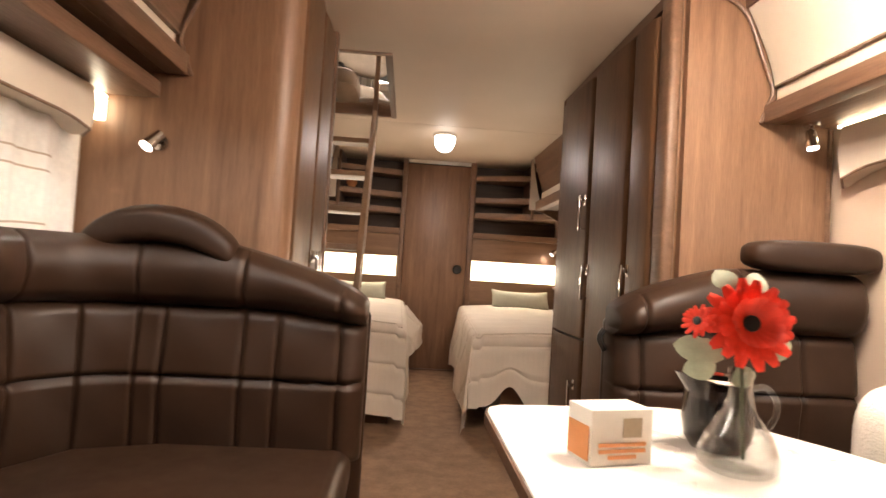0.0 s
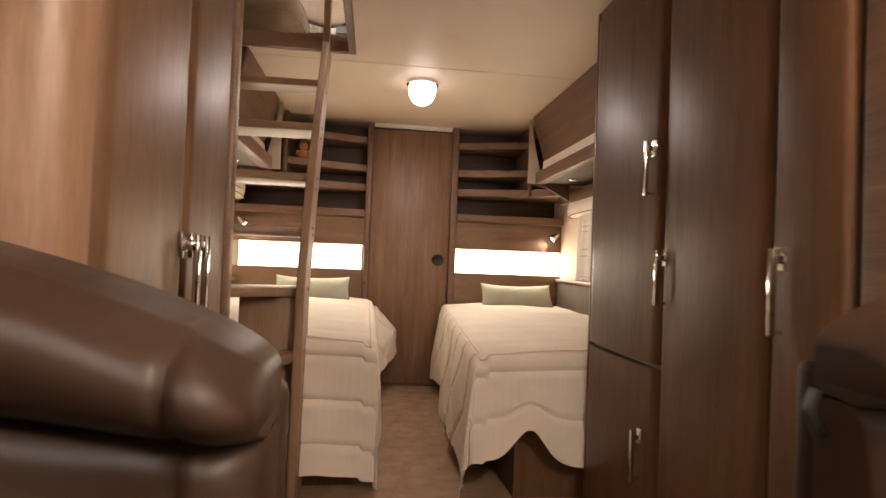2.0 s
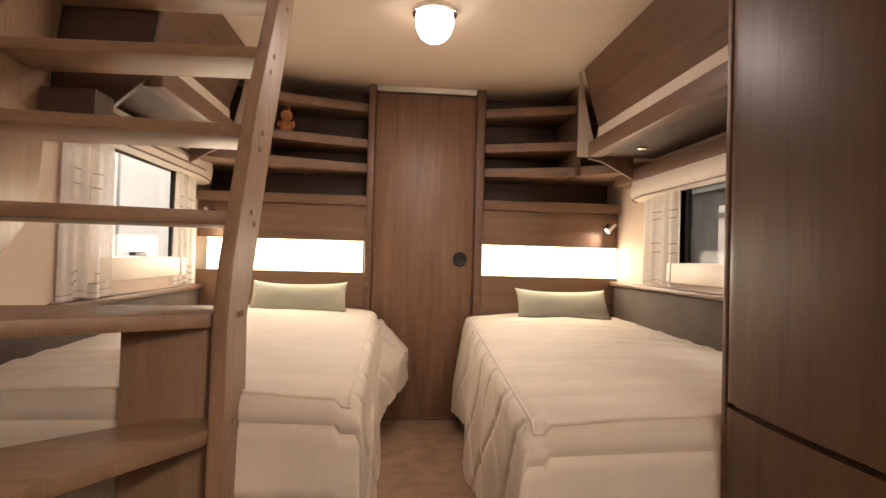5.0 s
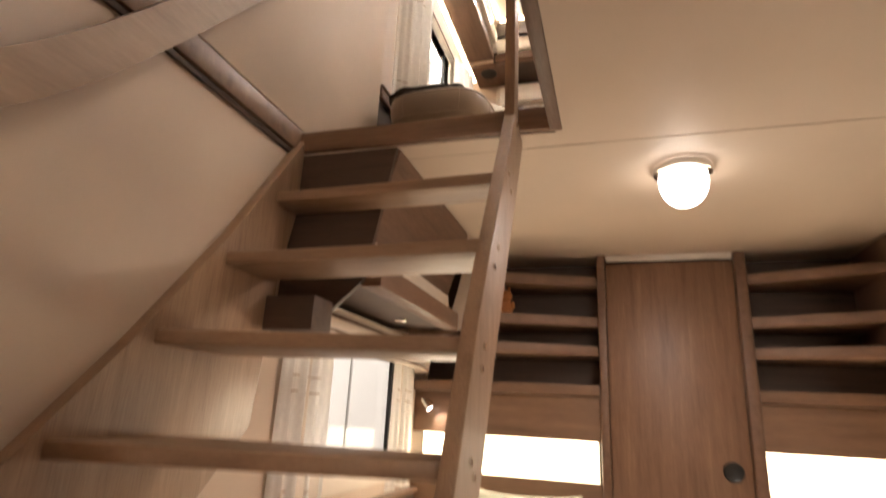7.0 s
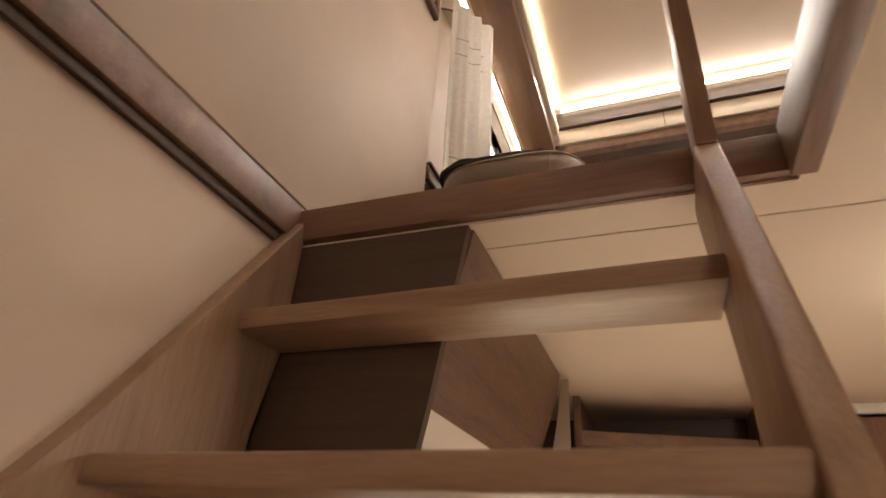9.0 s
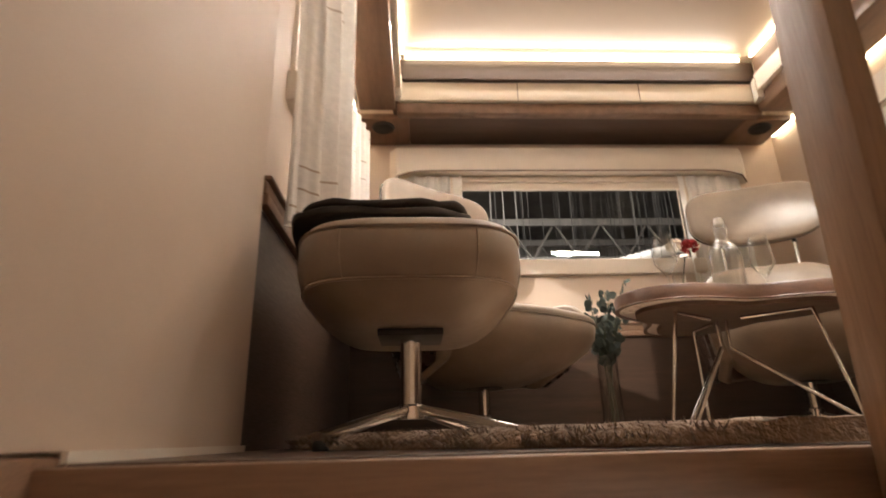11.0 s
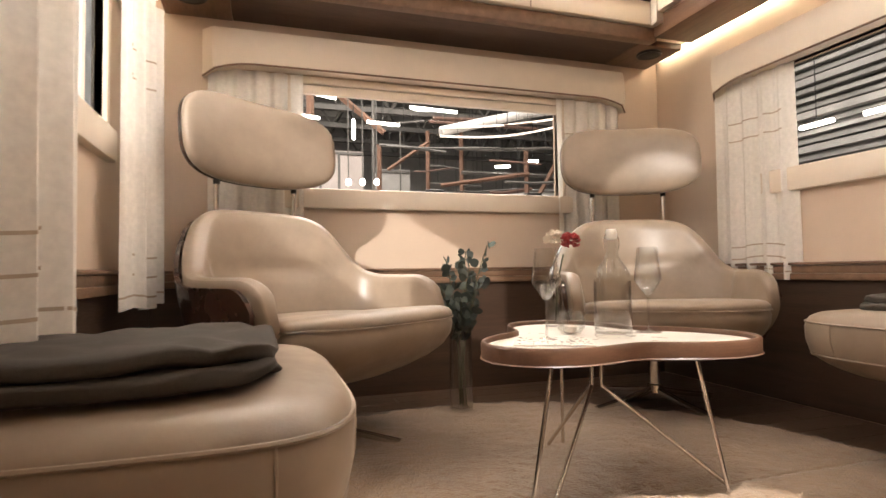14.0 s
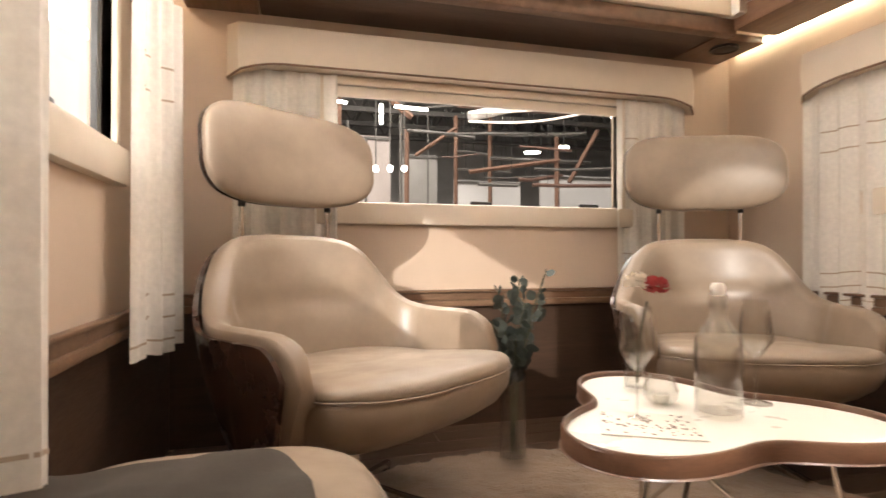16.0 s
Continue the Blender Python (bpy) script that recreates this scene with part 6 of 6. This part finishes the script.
# ---- the exhibition hall outside ----
HALL_G = plain("hall_floor", (0.30, 0.28, 0.26), 0.35, vary=0.1, scale=0.5, relief=0)
HALL_D = plain("hall_steel", (0.10, 0.09, 0.08), 0.6, vary=0.3, scale=0.6, relief=0)
HALL_C = plain("hall_cable", (0.018, 0.016, 0.014), 0.7, vary=0.2, scale=2, relief=0)
HALL_B = plain("hall_brick", (0.16, 0.085, 0.055), 0.8, vary=0.2, scale=0.8, relief=0)
HALL_W = plain("hall_white", (0.62, 0.60, 0.58), 0.6, vary=0.06, scale=0.3, relief=0)
HALL_M = plain("hall_grey", (0.30, 0.28, 0.26), 0.6, vary=0.3, scale=0.5, relief=0)
HALL_K = plain("hall_copper", (0.14, 0.08, 0.06), 0.5, vary=0.2, scale=2, relief=0)
HALL_P = plain("hall_panel", (0.42, 0.36, 0.33), 0.6, vary=0.15, scale=0.8, relief=0)
TUBE = glowing("hall_tube", (1.0, 0.94, 0.86), 14.0)
ARC = glowing("hall_arc", (1.0, 0.86, 0.74), 1.0)
structure("ground", box(-60, 60, -60, 70, -0.62, -0.60), HALL_G, "grey hall floor", smooth=False)
structure("backdrop", box(-60, 60, 34, 34.3, -0.6, 16), HALL_M, "far hall wall", smooth=False)
structure("backdrop_left", box(-16.3, -16, -60, 34, -0.6, 16), HALL_W, "far hall wall", smooth=False)
structure("backdrop_right", box(26, 26.3, -60, 34, -0.6, 16), HALL_M, "far hall wall", smooth=False)
structure("hall_ceiling", box(-60, 60, -60, 34, 13.0, 13.2), HALL_D, "dark hall ceiling", smooth=False)
rg = random.Random(21)
for k in range(4):
    y = 25 + 2.6 * k
    tr = thing("roof_truss", (2, y, 9), "dark steel roof truss of the hall", "truss", "hall trusses")
    b = box(-16, 26, y - 0.12, y + 0.12, 10.6, 10.9)
    box(-16, 26, y - 0.12, y + 0.12, 9.0, 9.2, bm=b)
    part("chords", b, HALL_D, tr)
    b = None
    for j in range(21):
        x = -16 + 2 * j
        b = tube([(x, y, 9.1), (x + 1, y, 10.7), (x + 2, y, 9.1)], 0.06, 5, bm=b)
    part("diagonals", b, HALL_D, tr)


def hall_beam(a, c, w, mat, label):
    """A squared beam or post between two points of the hall."""
    bt_ = thing("hall_beam", a, label, "beam", "hall beams")
    part("timber", tube([a, c], w, 4, flat=(w, w)), mat, bt_)


for a, c, w in (((0.75, 23, -0.6), (0.75, 23, 9.6), 0.26), ((1.4, 22.5, 9.0), (3.2, 22.5, 7.6), 0.22), ((3.05, 22.6, -0.6), (3.05, 22.6, 7.2), 0.17), ((5.05, 23.4, -0.6), (5.05, 23.4, 8.0), 0.16),
                ((5.1, 22, 5.75), (8.5, 22, 6.30), 0.15), ((8.45, 22.1, -0.6), (8.45, 22.1, 7.2), 0.20), ((3.2, 21.9, 6.2), (4.6, 21.9, 7.2), 0.12), ((6.6, 24, -0.6), (6.6, 24, 8.6), 0.18), ((9.2, 22.6, 5.6), (10.4, 22.6, 7.6), 0.18)):
    hall_beam(a, c, w, HALL_B, "brown timber beam of the hall frame")
for a, c, ln in (((-0.10, 22, 8.75), (1.50, 22, 8.52), 0), ((0.10, 22.3, 7.97), (0.99, 22.3, 7.90), 0), ((2.04, 21.8, 7.15), (2.04, 21.8, 7.80), 0), ((2.53, 22, 7.81), (3.63, 22, 7.77), 0), ((4.02, 22, 8.42), (5.72, 22, 8.37), 0),
                 ((4.30, 22.4, 8.50), (5.07, 23.4, 8.80), 0), ((-2.2, 23, 8.8), (-0.8, 23, 8.6), 0), ((10.6, 22, 8.0), (12.0, 22, 8.1), 0), ((7.6, 23, 6.7), (8.2, 23, 6.75), 0), ((9.0, 23, 7.0), (9.4, 23, 7.0), 0),
                 ((11.6, 11.2, 6.05), (11.6, 12.2, 6.05), 0), ((11.6, 12.9, 6.10), (11.6, 13.7, 6.10), 0), ((11.5, 9.2, 6.2), (11.5, 10.3, 6.2), 0), ((11.6, 14.5, 5.7), (11.6, 15.2, 5.7), 0)):
    a, c = Vector(a), Vector(c)
    m = (a + c) / 2
    tl = thing("hall_tube_lamp", m, "white tube lamp hanging in the hall", "lamp", "hall tube lamps")
    part("cable", tube([m, (m.x, m.y, 13.0)], 0.015, 5), HALL_C, tl)
    part("tube", tube([a, c], 0.055, 8), TUBE, tl)
du = thing("air_duct", (7, 22, 8), "pale fabric air duct hanging in the hall", "duct")
part("run", tube(smooth_line([(4.98, 21.6, 7.54), (7.1, 21.7, 8.12), (9.06, 21.9, 8.63), (13, 22, 9.3)], 6), 0.17, 14), HALL_W, du)
part("cable", tube([(7.1, 21.7, 8.2), (7.1, 21.7, 13.0)], 0.012, 5), HALL_D, du)
for z0, z1, bend in ((7.33, 8.1, 0.22), (7.62, 8.35, 0.10)):
    ar = thing("light_arc", (7, 21.4, 7.6), "thin curved line of light hanging in the hall", "lamp", "hall light arcs")
    pts = [(4.9 + 0.31 * i, 21.4, z0 + (z1 - z0) * i / 16 - bend * math.sin(math.pi * i / 16)) for i in range(17)]
    part("band", tube(pts, 0.035, 8), ARC, ar)
    for q in (2, 8, 14):
        part("cable", tube([pts[q], (pts[q][0], pts[q][1], 13.0)], 0.010, 5), HALL_C, ar)
rg = random.Random(21)
for k in range(20):
    z, y = rg.uniform(5.2, 8.6), rg.uniform(20.5, 24.5)
    x0 = rg.uniform(2.8, 8.0)
    x1 = x0 + rg.uniform(1.0, 4.5)
    pd = thing("pipe", (x0, y, z), "thin hall pipe run with an elbow", "pipe", "hall pipes")
    r = rg.uniform(0.025, 0.075)
    dz = rg.uniform(-0.15, 0.25)
    part("run", tube([(x0, y, z), (x0 + 0.3 * (x1 - x0), y, z), (x1, y, z + dz)], r, 6), rg.choice((HALL_D, HALL_D, HALL_D, HALL_K)), pd)
    for u in (0.15, 0.85):
        xx, zz = x0 + u * (x1 - x0), z + dz * max(0, (u - 0.3) / 0.7)
        part("hanger", tube([(xx, y, zz), (xx, y, 13.0)], 0.008, 4), HALL_C, pd)
for k in range(4):
    x, y = rg.uniform(0.2, 10.5), rg.uniform(21, 25)
    pl = thing("pole", (x, y, -0.6), "thin upright steel pole in the hall", "pole", "hall poles")
    part("shaft", tube([(x, y, -0.6), (x, y, rg.uniform(6.2, 9.5))], rg.uniform(0.025, 0.06), 6), rg.choice((HALL_D, HALL_D, HALL_K)), pl)
for x0, x1, y, z1, mat in ((1.05, 2.85, 24.6, 7.35, HALL_P), (5.4, 8.2, 24.8, 5.85, HALL_W), (8.8, 12.0, 24.2, 6.1, HALL_W), (3.4, 4.9, 25.5, 6.9, HALL_M), (-5.0, 0.4, 25.0, 7.6, HALL_P)):
    bh = thing("booth_wall", ((x0 + x1) / 2, y, -0.6), "pale exhibition stand wall in the hall", "booth", "stand walls")
    part("panel", box(x0, x1, y, y + 0.1, -0.6, z1), mat, bh)
    part("rail", box(x0, x1, y - 0.06, y - 0.002, z1 - 0.14, z1 - 0.04), HALL_D, bh)
for k in range(3):
    ps = thing("spotlight", (1.6 + 0.3 * k, 20, 5.45), "small white spotlight on a rail in the hall", "lamp", "hall spotlights")
    part("head", puffy(1.6 + 0.42 * k, 20, 5.42 + 0.02 * k, 0.08, 0.08, 0.10, 0.9, 8), TUBE, ps)
    part("stem", tube([(1.6 + 0.42 * k, 20, 5.48), (1.6 + 0.42 * k, 20, 13.0)], 0.02, 5), HALL_D, ps)
RIB_A = plain("steel_rib", (0.20, 0.185, 0.17), 0.5, vary=0.2, scale=1.5, relief=0)
RIB_B = plain("dark_steel_rib", (0.13, 0.12, 0.11), 0.5, vary=0.25, scale=1.5, relief=0)
dk = thing("steel_roof", (12.3, 12, 7), "ribbed grey steel wall and roof beams of the hall", "roof")
for k in range(22):
    z = 3.9 + 0.21 * k
    part("rib", box(12.0 + 0.02 * (k % 3), 12.2, -4, 24, z, z + (0.10 if k % 4 else 0.16), 0.0), (RIB_A, RIB_B)[k % 2], dk)
part("sheet", box(12.22, 12.3, -4, 24, -0.6, 9.5), HALL_D, dk)
for y in (6.5, 10.9, 14.6, 19.0):
    part("stanchion", box(11.75, 11.98, y, y + 0.09, -0.6, 9.4), HALL_D, dk)
for y0, y1, z1, mat in ((1.0, 4.0, 1.6, HALL_W), (4.3, 7.6, 2.2, HALL_P), (7.9, 12.0, 1.8, HALL_W), (12.4, 16.0, 2.6, HALL_P)):
    bh = thing("booth_wall", (8.5, (y0 + y1) / 2, -0.6), "pale exhibition stand wall in the hall", "booth", "stand walls")
    part("panel", box(8.5, 8.6, y0, y1, -0.6, z1), mat, bh)
    part("rail", box(8.44, 8.498, y0, y1, z1 - 0.3, z1 - 0.2), HALL_D, bh)
bo = thing("booth_wall", (-4.2, 4, -0.6), "tall white stand wall outside the side windows", "booth")
part("panel", box(-4.3, -4.2, -4, 14, -0.6, 4.9), HALL_W, bo)
part("upper_panel", box(-4.3, -4.2, 8, 22, 4.904, 9.5), HALL_W, bo)
for y in (10.5, 13.2, 16.4):
    part("panel_joint", box(-4.2, -4.18, y, y + 0.05, -0.6, 9.4), HALL_M, bo)
part("strut", tube([(-3.2, 4.4, 2.6), (-3.4, 8.2, 5.2)], 0.05, 8), HALL_W, bo)
part("strut", tube([(-3.9, 9.0, 3.4), (-3.9, 14.5, 8.4)], 0.10, 8), HALL_W, bo)
lamp("hall_light", "AREA", (1, 14, 12.6), 5000, (1, 14, 0), 14, 14, (1, 0.93, 0.85))
# unseen fill lamp, added to brighten the white wall outside the left windows
lamp("stand_wall_fill", "AREA", (-2.9, 6.0, 5.2), 290, (-4.2, 6.0, 2.4), 9, 0.5, (1, 0.96, 0.90))

# planks of the upper floor
plank_me = {}
w, k = 0.118, 0
y = HY1 + 0.014
while y < YU - 0.02:
    off = (k * 0.43) % 1.1
    x = XL + 0.03
    cuts = [c for c in (XL + 0.03 + off + 0.55, XL + 0.03 + off + 1.65) if c < XR - 0.12]
    for x1 in cuts + [XR - 0.014]:
        L_ = round(x1 - x - 0.003, 4)
        if L_ not in plank_me:
            plank_me[L_] = mesh_of("plank", box(0, L_, 0, w - 0.003, -0.011, 0.0, 0.0012, 1), W_PLANK, False)
        p = new("plank", plank_me[L_])
        p.location = (x, y, UF)
        p.parent = floor_upper
        x = x1
    y += w
    k += 1
